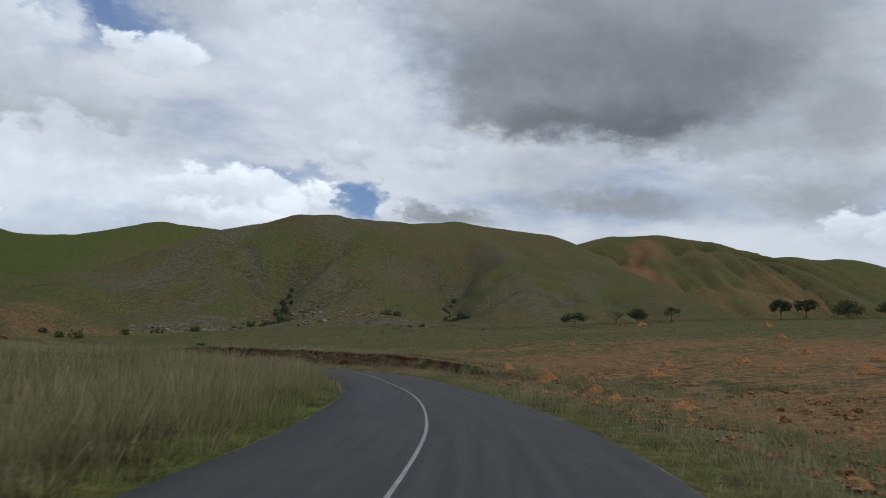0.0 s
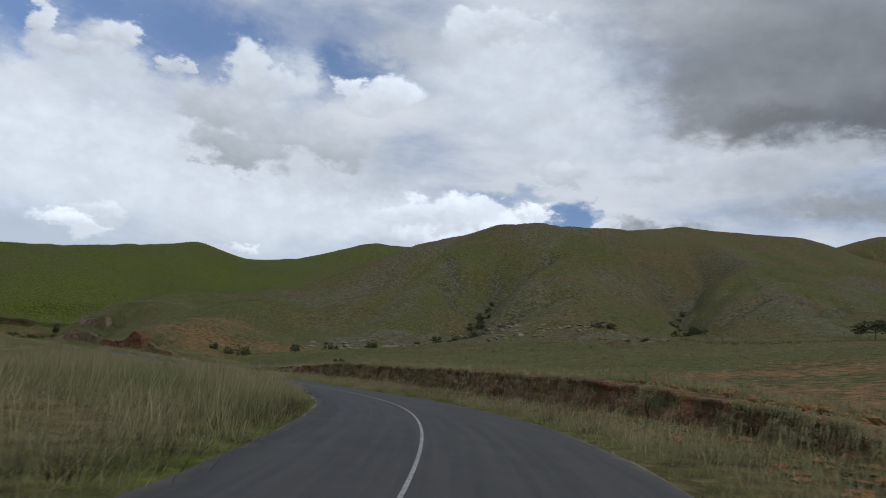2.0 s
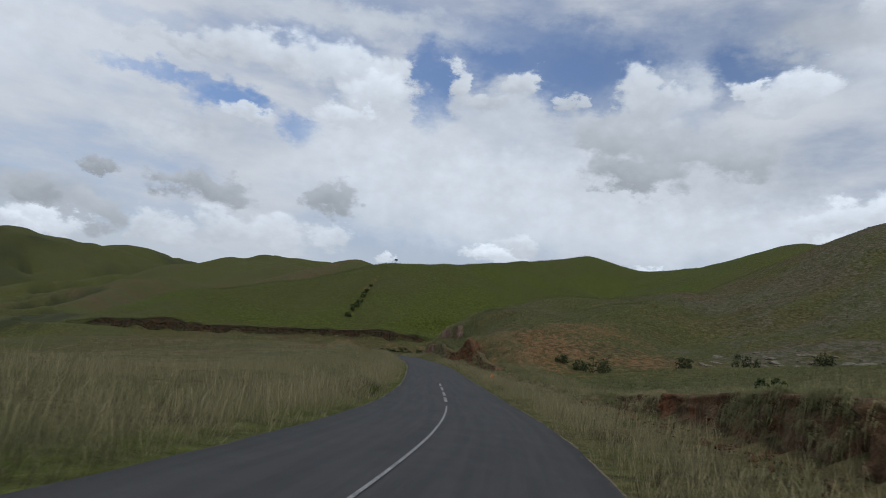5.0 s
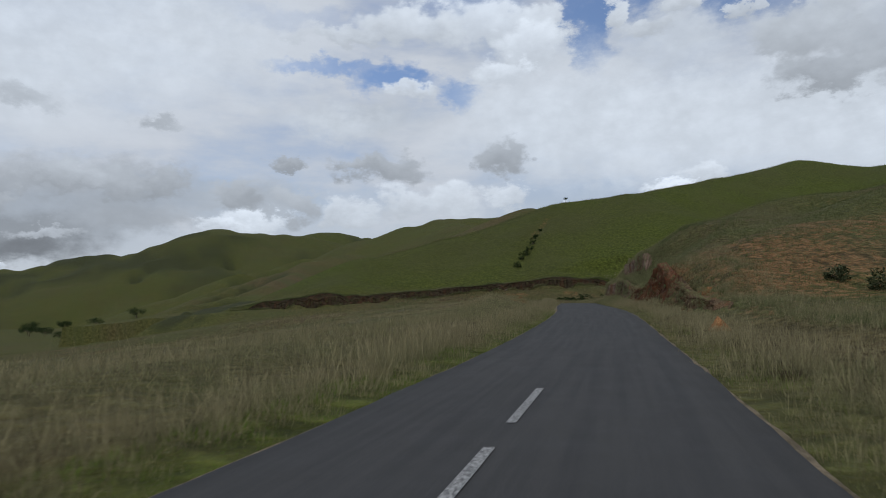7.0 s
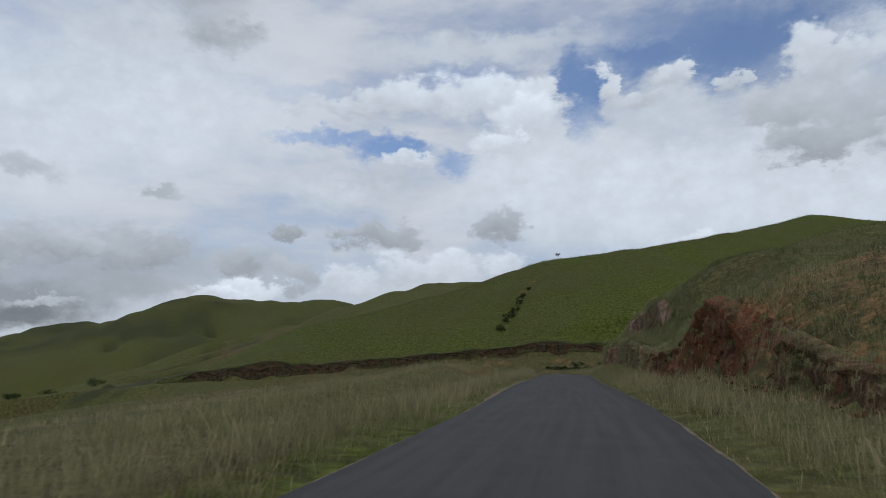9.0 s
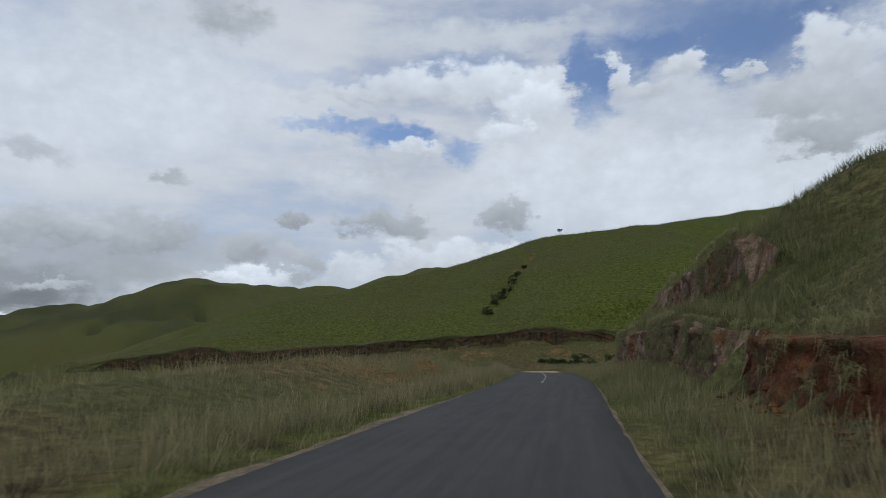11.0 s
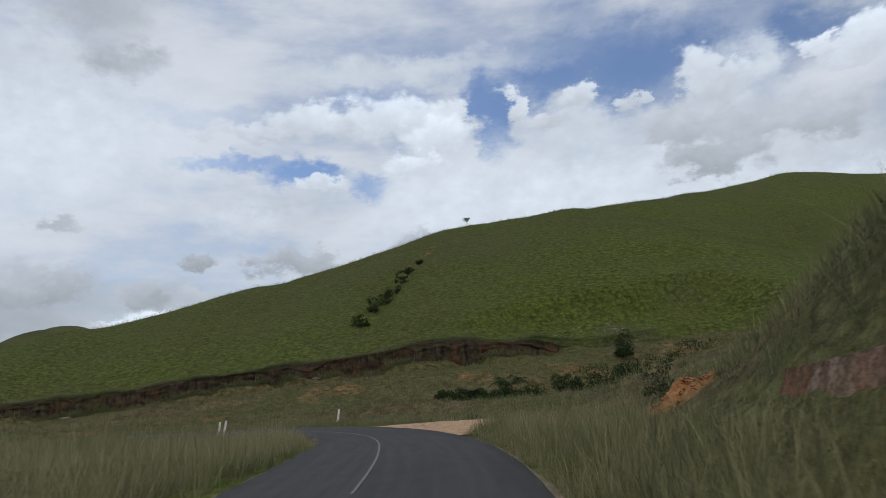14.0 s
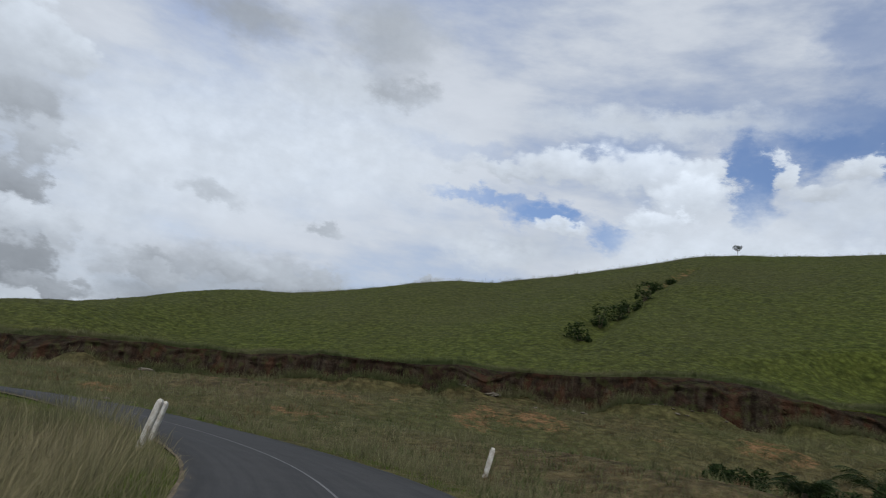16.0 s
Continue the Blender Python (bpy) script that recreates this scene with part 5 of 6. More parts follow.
def build_hill_grass():
    # the green hill
    n = 46000
    x, y = rng.uniform(-300, -212, n), rng.uniform(118, 340, n)
    keep = (hills(x, y)[1] > 2.5) & (cut_line(x, y) > 1.0)
    x, y = x[keep], y[keep]
    tufts("hill_tussocks", x, y, 5, 0.08 + 0.18 * fbm(x / 2, y / 2, 2), 0.05, np.clip(0.05 + 0.9 * (fbm(x / 16, y / 16, 3) - 0.42), 0, 1), GRASS_HILL, "green tussock grass covering the hillside")
    # thin stems against the sky along its crest
    u = rng.uniform(0, 1, 5200)
    even, crest = curve(HILL_C[:8], 1.0)
    i = (u * (len(even) - 1)).astype(int)
    x, y = crest[i, 0] + rng.normal(0, 3.5, len(i)), crest[i, 1] + rng.normal(0, 3.5, len(i))
    tufts("crest_grass", x, y, 4, 0.45 + 0.5 * rng.random(len(x)), 0.035, np.full(len(x), 0.6), GRASS_HILL, "thin dry stems along the crest of the hill")
    # the brink of the old cutting
    ex, ey, nx, ny = cut_edge()
    k = rng.integers(0, len(ex), 4600)
    back = 0.25 + 2.4 * rng.random(len(k)) ** 1.5
    x, y = ex[k] + back * nx[k], ey[k] + back * ny[k]
    brink = height(ex[k] + 3.0 * nx[k], ey[k] + 3.0 * ny[k]) - 0.10
    tufts("brink_grass", x, y, 9, 0.25 + 0.5 * fbm(x / 3, y / 3, 2), 0.035, np.clip(0.25 + 1.2 * (fbm(x / 7, y / 7, 2) - 0.5), 0, 1), GRASS_TALL, "grass overhanging the brink of the old cutting", brink - height(x, y))
    k = rng.integers(0, len(ex), 2100)
    x, y = ex[k] - 0.9 * rng.random(len(k)) * nx[k], ey[k] - 0.9 * rng.random(len(k)) * ny[k]
    keep = fbm(x / 5, y / 5, 2) > 0.42
    x, y = x[keep], y[keep]
    tufts("brink_grass", x, y, 10, 0.35 + 0.9 * fbm(x / 3 + 5, y / 3, 2), 0.035, np.clip(0.35 + 1.2 * (fbm(x / 7, y / 7, 2) - 0.5), 0, 1), GRASS_TALL, "rough grass against the foot of the old cutting")
    # the bench under the old cutting and the hollow behind the bend
    n = 11000
    x, y = rng.uniform(-236, -160, n), rng.uniform(150, 235, n)
    s, o, rz = along(x, y)
    keep = (o < -3.4) & (cut_line(x, y) < -0.3) & (-o > half_width(s) + turnout_width(s) + 0.3)
    x, y = x[keep], y[keep]
    tufts("hollow_grass", x, y, 9, 0.22 + 0.5 * fbm(x / 6, y / 6, 2), 0.036, np.clip(0.35 + 1.4 * (fbm(x / 6, y / 6, 3) - 0.5), 0, 1), GRASS_TALL, "rough grass on the bench below the old cutting")
    # withered bracken on the bench
    x, y = rng.uniform(-232, -186, 1500), rng.uniform(150, 215, 1500)
    s, o, rz = along(x, y)
    keep = (o < -6) & (cut_line(x, y) < -2.5) & (fbm(x / 4 + 31, y / 2.2, 3) > 0.58)
    x, y = x[keep], y[keep]
    tufts("withered_bracken", x, y, 22, 0.18 + 0.25 * rng.random(len(x)), 0.03, rng.uniform(0, 1, len(x)), BRACKEN, "patches of withered red-brown bracken on the bench", 0.0, 0.3)
    # the eroded plain and the bare hills behind it
    n = 19000
    s = rng.uniform(38, 165, n)
    o = -4.2 - 75 * rng.random(n) ** 1.7
    x, y = at_road(s, o)
    keep = off_bank(s, o) & (along(x, y)[1] < -4) & (fbm(x / 2.2, y / 2.2, 2) > 0.40)
    x, y = x[keep], y[keep]
    tufts("plain_tussocks", x, y, 8, 0.10 + 0.32 * fbm(x / 4, y / 4, 2), 0.028, np.clip(0.56 + 1.3 * (fbm(x / 5, y / 5, 2) - 0.5), 0, 1), GRASS_TALL, "sparse grey-green tussocks on the eroded plain")
    n = 26000
    x, y = rng.uniform(-140, 120, n), rng.uniform(118, 330, n)
    s, o, rz = along(x, y)
    keep = (o < -9) & ~((s > 160) & (o > -60)) & (fbm(x / 9, y / 9, 3) > 0.36)
    x, y = x[keep], y[keep]
    tufts("slope_tussocks", x, y, 5, 0.18 + 0.34 * fbm(x / 5, y / 5, 2), 0.13, np.clip(0.58 + 1.5 * (fbm(x / 18, y / 18, 3) - 0.5), 0, 1), GRASS_HILL, "tussocks scattered over the bare hillside")
    # the nose of the hill above the road
    n = 15000
    s = rng.uniform(165, 288, n)
    o = -8.0 - 52 * rng.random(n) ** 1.4
    x, y = at_road(s, o)
    keep = off_bank(s, o)
    x, y = x[keep], y[keep]
    tufts("nose_tussocks", x, y, 9, (0.14 + 0.24 * fbm(x / 4, y / 4, 2)) * np.where(s[keep] > 238, 1.5, 1.0), 0.034, np.clip(0.14 + 1.2 * (fbm(x / 11, y / 11, 2) - 0.5), 0, 1), GRASS_TALL, "tussocks on the hillside above the road")
    # broken red earth beside the road
    s = rng.uniform(44, 96, 4200)
    o = -4.9 - 9.5 * rng.random(4200) ** 1.3
    x, y = at_road(s, o)
    keep = fbm(x / 2.6 + 11, y / 2.6, 2) > 0.40
    build_clods("earth_clods", x[keep], y[keep], (0.05 + 0.26 * rng.random(4200) ** 3.5)[keep], CLOD, "clods of broken red earth on the eroded ground", 160)
    s = rng.uniform(74, 152, 1500)
    x, y = at_road(s, -np.interp(s, BANK_S, BANK_FOOT) + 0.25 + 0.5 * np.abs(rng.normal(0, 1, 1500)))
    build_clods("fallen_earth", x, y, 0.05 + 0.25 * rng.random(1500) ** 3, BANK_BROWN, "crumbs of earth fallen from the bank")
    s = rng.uniform(190, 236, 500)
    x, y = at_road(s, -np.interp(s, BANK_S, BANK_FOOT) + 0.1 + 0.3 * np.abs(rng.normal(0, 1, 500)))
    build_clods("fallen_earth", x, y, 0.05 + 0.24 * rng.random(500) ** 3, BANK_RED, "crumbs of red earth fallen from the bank")
    s = rng.uniform(246, 272, 900)
    o = 6.4 + 4 * rng.random(900)
    x, y = at_road(s, o)
    build_clods("earth_clods", x, y, 0.04 + 0.16 * rng.random(900) ** 3, SOIL, "crumbs of orange earth round the spoil heaps")


# ---- trees and bushes ----


def leaves(name, parent, lobes, count, size, mat, label=""):
    """Many small leaves in uneven lobes (x, y, z, radius), with gaps between them."""
    lobes = np.array(lobes, float)
    pick = rng.choice(len(lobes), count, p=lobes[:, 3] ** 2 / (lobes[:, 3] ** 2).sum())
    d = rng.normal(0, 1, (count, 3))
    d /= np.linalg.norm(d, axis=1)[:, None]
    at = lobes[pick, :3] + d * (lobes[pick, 3] * rng.uniform(0.45, 1.08, count) ** 0.7)[:, None] * np.array([1, 1, 0.8])
    at[:, 2] = np.maximum(at[:, 2], 0.05)
    a = rng.normal(0, 1, (count, 3))
    a /= np.linalg.norm(a, axis=1)[:, None]
    b = np.cross(a, d + 0.4 * rng.normal(0, 1, (count, 3)))
    b /= np.linalg.norm(b, axis=1)[:, None] + 1e-6
    long = (size * rng.uniform(0.6, 1.4, count))[:, None]
    v = np.stack([at - a * long, at - b * long * 0.45, at + a * long, at + b * long * 0.45], 1).reshape(-1, 3)
    f = (np.arange(count) * 4)[:, None] + np.array([[0, 1, 2, 3]])
    return mesh_object(name, v, f, mat, parent, False, label)


def limb(bm, a, b, ra, rb, sides=6):
    """A tapered limb from a to b."""
    a, b = Vector(a), Vector(b)
    way = (b - a).normalized()
    u = way.orthogonal().normalized()
    v = way.cross(u)
    rings = []
    for k in range(4):
        t = k / 3
        c = a.lerp(b, t) + 0.08 * (b - a).length * math.sin(t * 3.1) * u
        r = ra + (rb - ra) * t
        rings.append([bm.verts.new(c + r * (math.cos(2 * math.pi * i / sides) * u + math.sin(2 * math.pi * i / sides) * v)) for i in range(sides)])
    for p, q in zip(rings[:-1], rings[1:]):
        for i in range(sides):
            bm.faces.new((p[i], p[(i + 1) % sides], q[(i + 1) % sides], q[i]))
    bm.faces.new(rings[-1])


def ground_at(x, y):
    return float(height(np.array([x]), np.array([y]))[0])


def build_tree(x, y, tall, wide, count, mat, label, bare=False, name="tree"):
    thing = empty(name, x, y, ground_at(x, y) - 0.08)
    tagged(thing, label, "tree")
    bm = bmesh.new()
    limb(bm, (0, 0, -0.15), (0.06 * tall, 0.03 * tall, 0.5 * tall), 0.035 * tall, 0.022 * tall)
    part("trunk", bm, BARK, thing)
    lobes = []
    for k in range(6):
        turn = k * 1.05 + rng.uniform(-0.4, 0.4)
        out = wide * rng.uniform(0.28, 0.5)
        end = (0.06 * tall + out * math.cos(turn), 0.03 * tall + out * math.sin(turn), tall * rng.uniform(0.55, 0.90))
        bm = bmesh.new()
        limb(bm, (0.05 * tall, 0.025 * tall, 0.42 * tall), end, 0.018 * tall, 0.006 * tall, 5)
        part("branch", bm, BARK, thing)
        lobes.append((*end, wide * rng.uniform(0.13, 0.2)))
        lobes.append((end[0] * 0.8, end[1] * 0.8, end[2] * 0.8, wide * rng.uniform(0.1, 0.16)))
        lobes.append((end[0] * 0.5, end[1] * 0.5, tall * rng.uniform(0.75, 0.95), wide * rng.uniform(0.12, 0.2)))
    leaves("crown", thing, lobes, count // (4 if bare else 1), (0.03 if tall < 2.5 else 0.045) * tall + 0.02, mat)


def build_bush(x, y, tall, wide, count, mat, label, size=0.07):
    thing = empty("bush", x, y, ground_at(x, y) - 0.06)
    tagged(thing, label, "bush")
    lobes = []
    for k in range(7):
        turn = k * 0.9 + rng.uniform(-0.4, 0.4)
        out = wide * rng.uniform(0.10, 0.42)
        end = (out * math.cos(turn), out * math.sin(turn), tall * rng.uniform(0.40, 0.92) * (1.1 - 0.5 * out / wide))
        bm = bmesh.new()
        limb(bm, (0.04 * math.cos(turn), 0.04 * math.sin(turn), -0.1), end, 0.012 * tall + 0.008, 0.006, 5)
        part("stem", bm, BARK, thing)
        lobes.append((end[0], end[1], end[2] * 0.95, wide * rng.uniform(0.10, 0.20)))
        lobes.append((end[0] * 1.1, end[1] * 1.1, end[2] * rng.uniform(0.3, 0.6), wide * rng.uniform(0.12, 0.2)))
        lobes.append((end[0] * 1.25, end[1] * 1.25, tall * 0.14, wide * rng.uniform(0.08, 0.15)))
    leaves("foliage", thing, lobes, count, size, mat)


def build_palm(x, y, tall):
    thing = empty("palm", x, y, ground_at(x, y) - 0.05)
    tagged(thing, "low dark palm with arching fronds among the bushes", "palm")
    bm = bmesh.new()
    limb(bm, (0, 0, -0.1), (0.05, 0.02, 0.35 * tall), 0.16, 0.12, 8)
    part("trunk", bm, BARK, thing)
    for k in range(16):
        turn = k * 2.4
        rise = rng.uniform(0.55, 1.0)
        v, f = [], []
        for j in range(22):
            t = (j + 1) / 22
            out, up = tall * 0.62 * t * (1.25 - 0.45 * rise), tall * (0.35 + 0.75 * rise * t - 0.5 * t * t)
            cx, cy = out * math.cos(turn), out * math.sin(turn)
            for side in (-1, 1):
                reach = 0.30 * tall * (1 - t) ** 0.6 * math.sin(min(1, 3 * t) * 1.57) + 0.03
                nx, ny = -math.sin(turn) * side, math.cos(turn) * side
                i = len(v)
                v += [(cx, cy, up), (cx + 0.05 * math.cos(turn), cy + 0.05 * math.sin(turn), up + 0.01), (cx + nx * reach + 0.35 * reach * math.cos(turn), cy + ny * reach + 0.35 * reach * math.sin(turn), up - 0.35 * reach)]
                f.append((i, i + 1, i + 2))
        mesh_object("frond", v, f, LEAF_DARK, thing, False)


# ---- mounds, rocks, posts ----


def build_mound(x, y, wide, tall, label, mat=None):
    """A heap of crumbled soil: uneven, lumpy and slumped to one side."""
    n, m = 40, 15
    v = [(0, 0, tall * 0.9)]
    z0 = ground_at(x, y)
    lean = noise.noise(Vector((x, y, 0.3))) * 0.5
    for j in range(1, m + 1):
        r = j / m
        for i in range(n):
            a = 2 * math.pi * i / n
            c, d = math.cos(a), math.sin(a)
            k = 0.9 + 0.5 * noise.noise(Vector((c * 1.1 + x, d * 1.1 + y, 0.7)))
            px, py = c * r * wide / 2 * k + lean * wide * 0.25 * (1 - r), d * r * wide / 2 * k
            lump = 0.42 * noise.noise(Vector((x + c * r * 2.2, y + d * r * 2.2, 3.7))) + 0.22 * noise.noise(Vector((x + px * 5, y + py * 5, 1.1))) + 0.12 * noise.noise(Vector((x + px * 13, y + py * 13, 5.1)))
            v.append((px, py, tall * max(-0.05, (1 - r) ** 0.8 * (0.95 + lump) + 0.25 * lump * r * (1 - r)) - 0.12 * (j == m)))
    rim = [ground_at(x + q[0], y + q[1]) - z0 for q in v[-n:]]
    v = [v[0]] + [(q[0], q[1], q[2] + rim[k % n] * ((k // n + 1) / m) ** 1.4) for k, q in enumerate(v[1:])]
    tri = [(0, 1 + i, 1 + (i + 1) % n) for i in range(n)]
    for j in range(m - 1):
        for i in range(n):
            a, b = 1 + j * n + i, 1 + j * n + (i + 1) % n
            tri += [(a, a + n, b + n), (a, b + n, b)]
    ob = mesh_object("dirt_mound", v, tri, mat or SOIL, smooth=False)
    ob.location = (x, y, z0)
    return tagged(ob, label, "dirt mound")


def rock_mesh(seed):
    bm = bmesh.new()
    bmesh.ops.create_icosphere(bm, subdivisions=3, radius=0.5)
    for v in bm.verts:
        p = v.co.copy()
        n = noise.noise(p * 2.2 + Vector((seed, 0, 0))) * 0.55 + noise.noise(p * 5 + Vector((0, seed, 0))) * 0.2
        v.co = p * (1 + n)
        v.co.z *= 0.7
    me = bpy.data.meshes.new("rock")
    bm.to_mesh(me)
    bm.free()
    me.materials.append(ROCK)
    return me


ROCK_SHAPES = [rock_mesh(3.1 * k) for k in range(6)]


def build_rock(x, y, size, label, group=""):
    ob = new("rock", ROCK_SHAPES[rng.integers(6)])
    sx, sy, sz = size * rng.uniform(0.9, 1.9), size * rng.uniform(0.7, 1.2), size * rng.uniform(0.4, 0.8)
    ob.matrix_world = pose(x, y, ground_at(x, y) - 0.08 * sz, rng.uniform(-20, 20), rng.uniform(-20, 20), rng.uniform(0, 360)) @ Matrix.Diagonal((sx, sy, sz, 1))
    tagged(ob, label, "rock", group)


def build_post(x, y, tall, tilt, turn):
    thing = empty("marker_post", x, y, ground_at(x, y))
    tagged(thing, "whitewashed concrete roadside marker post standing in the grass", "marker post", "marker posts on the bend")
    bm = bmesh.new()
    bmesh.ops.create_cube(bm, size=1.0)
    for v in bm.verts:
        v.co = Vector((v.co.x * 0.17, v.co.y * 0.13, (v.co.z + 0.5) * (tall + 0.15) - 0.15))
    bmesh.ops.bevel(bm, geom=[e for e in bm.edges], offset=0.016, segments=2, affect="EDGES")
    shaft = part("shaft", bm, WHITEWASH, thing, smooth=False)
    bm = bmesh.new()
    bmesh.ops.create_cone(bm, cap_ends=True, segments=4, radius1=0.105, radius2=0.05, depth=0.06)
    bmesh.ops.rotate(bm, cent=(0, 0, 0), matrix=Matrix.Rotation(radians(45), 3, "Z"), verts=bm.verts)
    for v in bm.verts:
        v.co = Vector((v.co.x * 1.05, v.co.y * 0.8, v.co.z + tall + 0.03))
    part("cap", bm, WHITEWASH, thing, smooth=False)
    thing.matrix_world = pose(x, y, ground_at(x, y) - 0.12, tilt, 0, turn)


for x, y, tall, wide, bare in ((24.7, 131.5, 2.6, 4.6, 0), (32.5, 131.5, 2.4, 3.6, 1), (36.5, 131.0, 2.6, 4.4, 0), (42.5, 130, 3.0, 3.2, 1), (66.5, 137, 3.8, 4.6, 0), (70.5, 135, 3.9, 4.8, 0),
                               (76.5, 131, 3.4, 6.0, 0), (82, 127.5, 3.0, 4.6, 0)):
    build_tree(x, y, tall, wide, 1500, LEAF_GREY, "half-bare thorn tree on the eroded plain" if bare else "small dark spreading tree on the eroded plain", bool(bare))
for x, y, tall, wide in ((-470, 40, 5, 9), (-492, 30, 6, 10), (-515, 26, 5, 10), (-530, 44, 6, 9), (-548, 60, 5, 12), (-455, 66, 5, 8), (-560, 84, 6, 12), (-420, 52, 4, 8), (-575, 20, 5, 12)):
    build_tree(x, y, tall, wide, 1200, LEAF_DARK, "distant dark tree beside the stream in the valley")
build_tree(-287.1, 250.5, 2.4, 1.7, 500, LEAF_DARK, "lone small tree on the crest of the green hill")
for x, y, tall, wide in ((-237.5, 198.6, 2.2, 2.6), (-243.2, 203.2, 2.5, 3.4), (-245.5, 206.5, 2.2, 3.4), (-248.6, 209.5, 1.6, 2.8), (-251.5, 212.8, 2.8, 2.2), (-257, 217.5, 1.2, 2.6), (-263, 223, 0.9, 2.0)):
    build_bush(x, y, tall, wide, 900, LEAF_DARK, "dark bush in the gully of the green hill", 0.12)
for x, y, tall, wide in ((-204.8, 192.4, 0.5, 1.8), (-202.4, 192.6, 0.9, 2.4), (-201.0, 194.4, 0.6, 3.0), (-199.4, 193.0, 1.1, 2.6), (-197.2, 194.6, 1.5, 3.0), (-196.4, 192.6, 0.8, 3.2), (-194.4, 194.4, 1.3, 3.6), (-192.0, 192.6, 0.8, 3.0), (-189.6, 192.2, 1.0, 3.2),
                         (-197.6, 207.0, 2.2, 4.6), (-203.0, 216.0, 2.4, 3.6), (-198.5, 212.0, 1.8, 4.2), (-194.4, 207.6, 2.2, 4.4), (-191.4, 209.0, 3.0, 4.8), (-188.4, 207.0, 2.6, 4.8), (-185.5, 206.4, 3.5, 4.6), (-182.0, 205.0, 2.7, 4.2),
                         (-178.5, 205.4, 3.2, 4.0), (-175.0, 204.0, 2.4, 3.8), (-171.5, 203.6, 1.8, 3.4), (-187.0, 211.5, 3.6, 4.4), (-182.5, 210.0, 3.4, 4.6), (-200.5, 205.0, 1.4, 3.0)):
    build_bush(x, y, 1.35 * tall, 1.1 * wide, 2600, LEAF_DARK, "dense dark green bush in the hollow behind the bend", 0.085)
build_palm(-201.6, 198.6, 3.8)
build_palm(-198.0, 191.6, 2.6)
build_bush(-163.6, 178.6, 1.6, 1.5, 900, LEAF_GREY, "thin shrub beside the orange dirt mound", 0.06)
build_bush(-24.4, 64.7, 1.5, 1.5, 420, LEAF_PALE, "thin pale shrub at the edge of the tall grass", 0.035)
build_bush(-30.6, 88.6, 0.8, 1.3, 900, LEAF_DARK, "round green bush on the brink of the earth bank", 0.07)
build_bush(-66.0, 125.3, 2.2, 2.6, 1000, LEAF_GREY, "dull green bush at the foot of the hill", 0.09)
for line, count in (([(-58, 258), (-52, 235), (-47, 205), (-43, 182), (-40, 162), (-44, 148)], 22), ([(12, 300), (3, 260), (1, 235), (6, 205), (2, 178)], 14)):
    even, p = curve([(a, b, 0) for a, b in line], 1.0)
    for k in range(count):
        i = int(len(even) * (0.25 + 0.75 * (k + 0.5) / count)) if k % 2 else int(len(even) * (0.5 + 0.48 * (k + 0.5) / count))
        tall = rng.uniform(0.8, 2.2)
        build_bush(p[i, 0] + rng.normal(0, 1.2), p[i, 1] + rng.normal(0, 1.2), tall, tall * rng.uniform(1.0, 1.7), 350, LEAF_GREY, "dark shrub growing in the eroded ravine", 0.16)
for x, y, tall, wide in ((-13, 155.5, 1.8, 2.6), (-11, 157, 1.2, 2.0), (-56, 136, 1.4, 2.4), (-60, 131, 1.2, 2.0), (-50, 140, 1.3, 2.8), (-70, 127, 1.2, 2.4), (-74, 128.5, 1.0, 1.8)):
    build_bush(x, y, tall, wide, 500, LEAF_GREY, "low dull shrub at the foot of the bare hill", 0.12)

for x, y, wide, tall in ((5.6, 37.2, 1.6, 0.75), (3.9, 42.0, 1.2, 0.6), (6.9, 31.6, 1.0, 0.6), (11.9, 38.8, 1.7, 0.5), (13.9, 43.0, 0.9, 0.55), (17.6, 40.8, 0.9, 0.6), (17.9, 37.2, 0.7, 0.45), (23.2, 44.4, 0.8, 0.5),
                         (19.4, 31.8, 1.1, 0.6), (23.1, 37.0, 0.9, 0.6), (8.2, 23.6, 1.4, 0.4), (35, 123, 2.4, 0.9), (7.1, 28.4, 0.8, 0.4), (30, 62, 1.3, 0.7), (14, 75, 1.2, 0.6), (41, 88, 1.6, 0.8)):
    build_mound(x, y, 0.9 * wide, 0.8 * tall, "crumbling orange termite mound on the eroded plain")
build_mound(-80.0, 123.5, 0.9, 0.45, "orange termite mound on the grassy slope")
build_mound(-63.3, 107.6, 1.0, 0.45, "orange dirt mound beside the road")
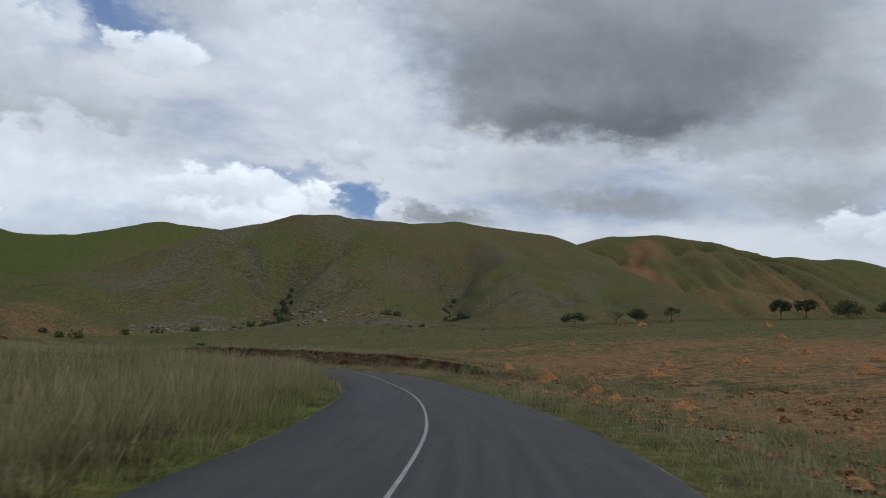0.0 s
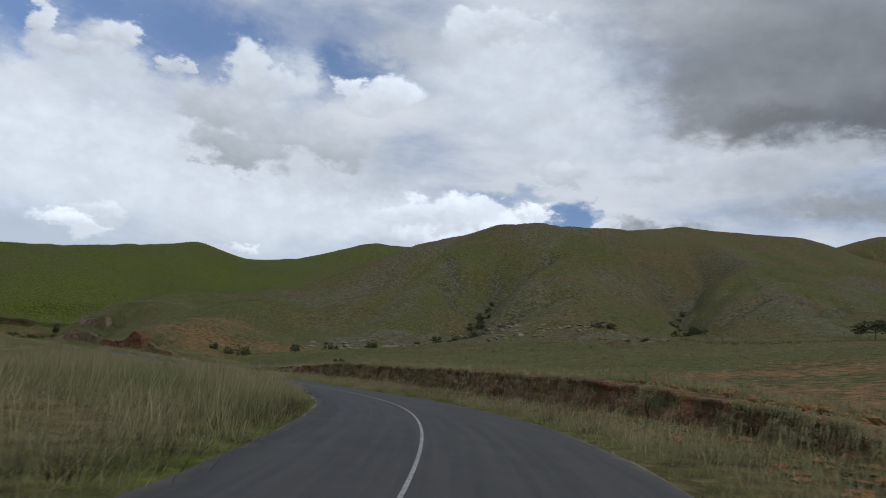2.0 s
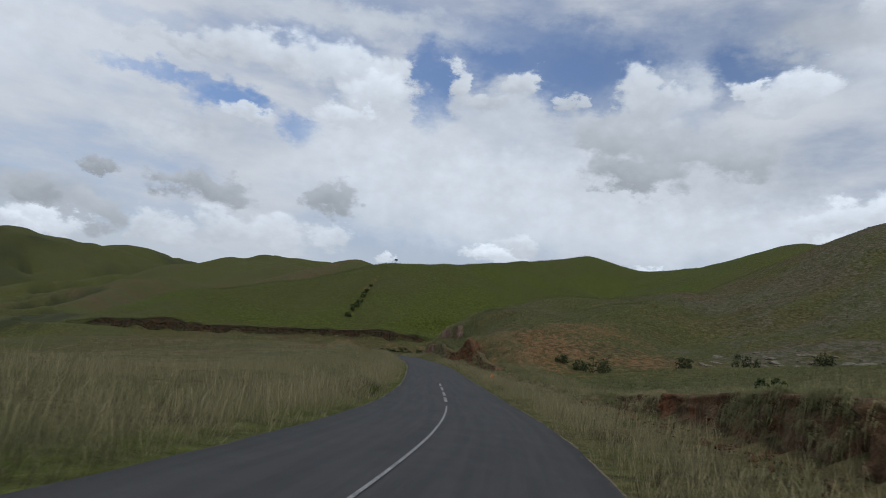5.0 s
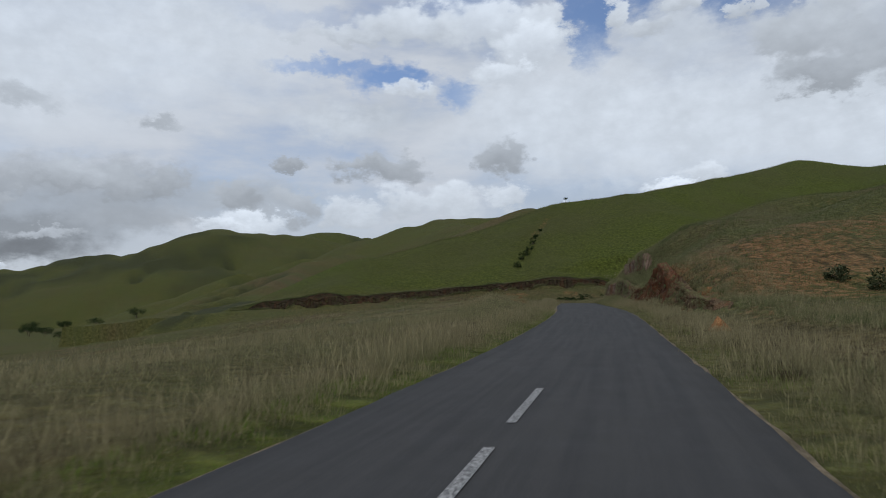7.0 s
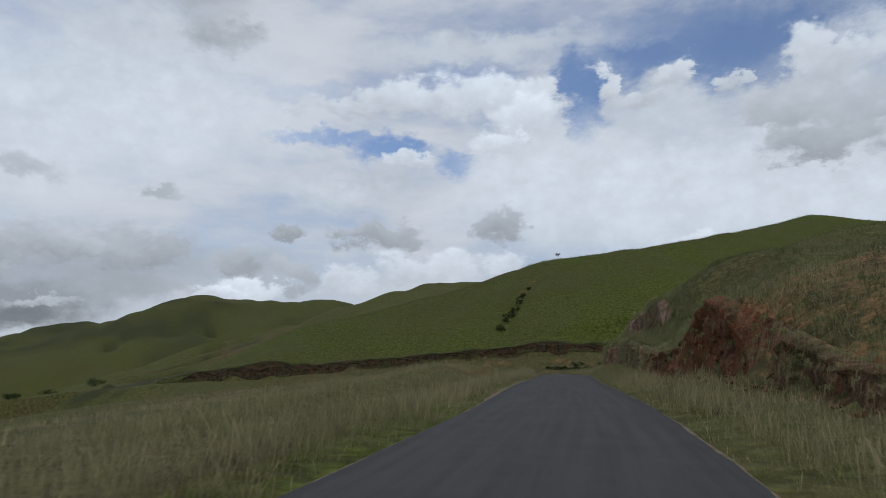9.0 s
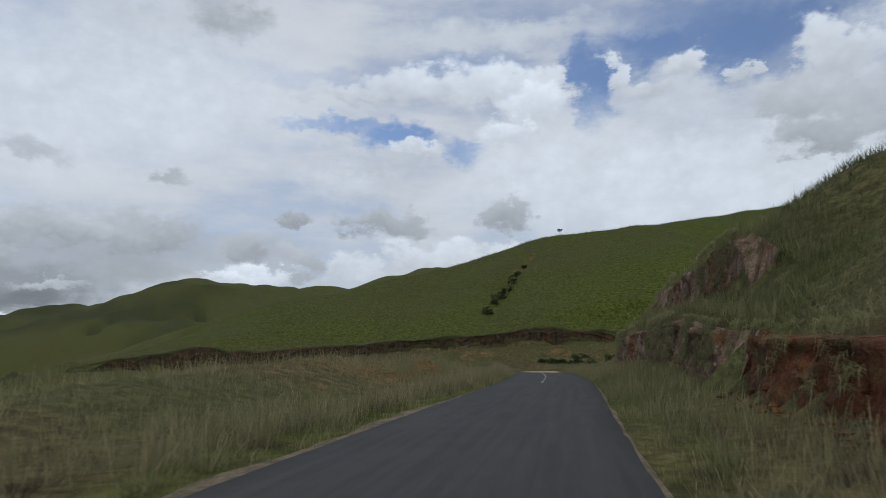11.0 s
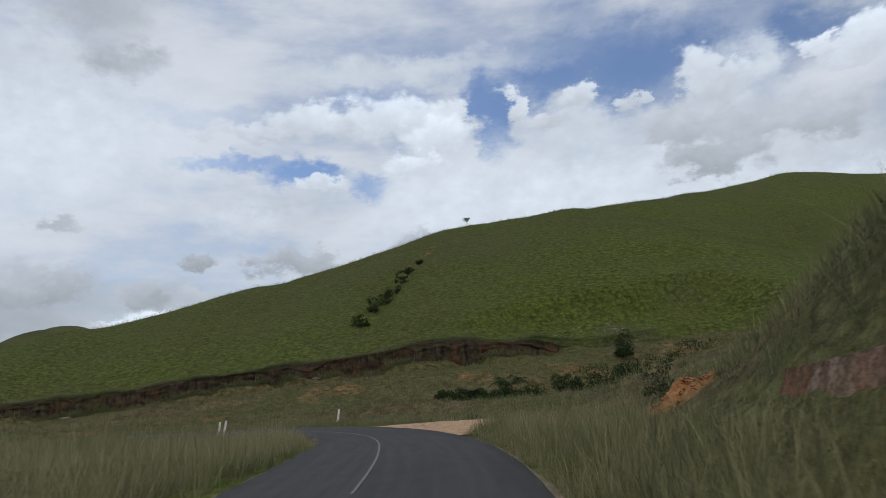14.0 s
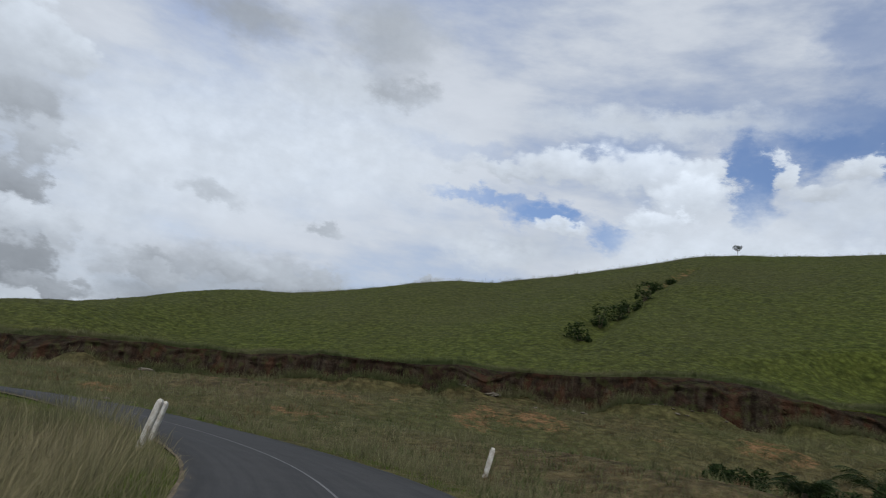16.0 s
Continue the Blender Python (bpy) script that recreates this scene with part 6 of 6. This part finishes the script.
for x, y, wide, tall in ((-132.6, 139.6, 1.9, 0.40), (-134.2, 141.0, 2.2, 0.50), (-136.2, 141.8, 2.0, 0.45), (-138.0, 142.9, 2.4, 0.60), (-140.4, 144.0, 2.2, 0.60), (-142.6, 145.0, 2.6, 0.85), (-144.9, 146.2, 2.8, 1.0), (-147.4, 147.0, 2.2, 0.7)):
    build_mound(x, y, wide, tall, "overgrown heap of orange roadside spoil", CLOD)
    n = int(60 * wide)
    gx, gy = x + rng.normal(0, 0.32 * wide, n), y + rng.normal(0, 0.32 * wide, n)
    rise = tall * np.maximum(0, 1 - np.hypot(gx - x, gy - y) / (0.5 * wide))
    tufts("heap_grass", gx, gy, 13, rng.uniform(0.25, 0.65, n), 0.012, np.clip(rng.normal(0.45, 0.25, n), 0, 1), GRASS_TALL, "grass growing over the heap of spoil", 0.8 * rise, 0.09)
    n = int(70 * wide)
    gx, gy = x + rng.normal(0, 0.26 * wide, n), y + rng.normal(0, 0.26 * wide, n)
    rise = tall * np.maximum(0, 1 - np.hypot(gx - x, gy - y) / (0.5 * wide))
    build_clods("spoil_crumbs", gx, gy, 0.04 + 0.22 * rng.random(n) ** 3, CLOD, "crumbs of orange earth on the heap of spoil", lift=0.85 * rise)
for x, y, wide, tall in ((-159.3, 175.1, 3.5, 0.88), (-157.4, 173.6, 2.4, 0.6)):
    build_mound(x, y, wide, tall, "bright orange heap of crumbled laterite beside the turnout")
    n = int(230 * wide)
    gx, gy = x + rng.normal(0, 0.24 * wide, n), y + rng.normal(0, 0.24 * wide, n)
    rise = tall * np.maximum(0, 1 - np.hypot(gx - x, gy - y) / (0.5 * wide))
    build_clods("spoil_crumbs", gx, gy, 0.025 + 0.16 * rng.random(n) ** 3, SOIL, "crumbs of orange laterite on the heap beside the turnout", lift=0.04 + 1.02 * rise)

for x, y, size in ((-222.9, 186.0, 0.9), (-223.6, 183.8, 0.6), (-219.6, 197.0, 0.9), (-221.4, 194.6, 1.1), (-222.0, 192.0, 0.8), (-227.6, 176.5, 0.8), (-231.4, 160.5, 1.0)):
    build_rock(x, y, size, "pale grey boulder in the old earth cutting", "boulders in the cutting")
for k in range(170):
    u = rng.random()
    x, y = -66 + 62 * u + rng.normal(0, 2.5), 141 + 13 * math.sin(3.0 * u) + 5 * math.sin(17 * u) + rng.normal(0, 4.0)
    build_rock(x, y, rng.uniform(0.35, 1.25), "pale grey weathered rock at the foot of the bare hill", "rocks at the foot of the bare hill")
for k in range(26):
    x, y = -40 + rng.normal(0, 4), 158 + 1.1 * k + rng.normal(0, 2)
    build_rock(x, y, rng.uniform(0.7, 1.8), "pale grey rock in the eroded ravine", "rocks in the ravine")
for k in range(26):
    u = rng.random()
    build_rock(-212.5 - 5.5 * u + rng.normal(0, 1.2), 226 - 9 * u + rng.normal(0, 1.6), rng.uniform(0.18, 0.62), "pale broken rock on the grassy slope", "broken rock at the end of the old cutting")
for k in range(14):
    u = rng.random()
    build_rock(-221.5 + 4.5 * u + rng.normal(0, 0.7), 187 + 14 * u + rng.normal(0, 0.8), rng.uniform(0.15, 0.5), "pale grey boulder in the old earth cutting", "boulders in the cutting")
build_rock(-178.6, 176.2, 0.32, "small stone on the gravel turnout")
build_rock(-208.5, 163.0, 0.5, "weathered stone beside the road")
for x, y, tall, tilt, turn in ((-193.4, 176.9, 0.95, -9, -8), (-190.0, 167.9, 1.08, -11, -11), (-191.35, 167.85, 1.05, -10, -10)):
    build_post(x, y, tall, tilt, turn)
build_roadside_grass()
build_hill_grass()
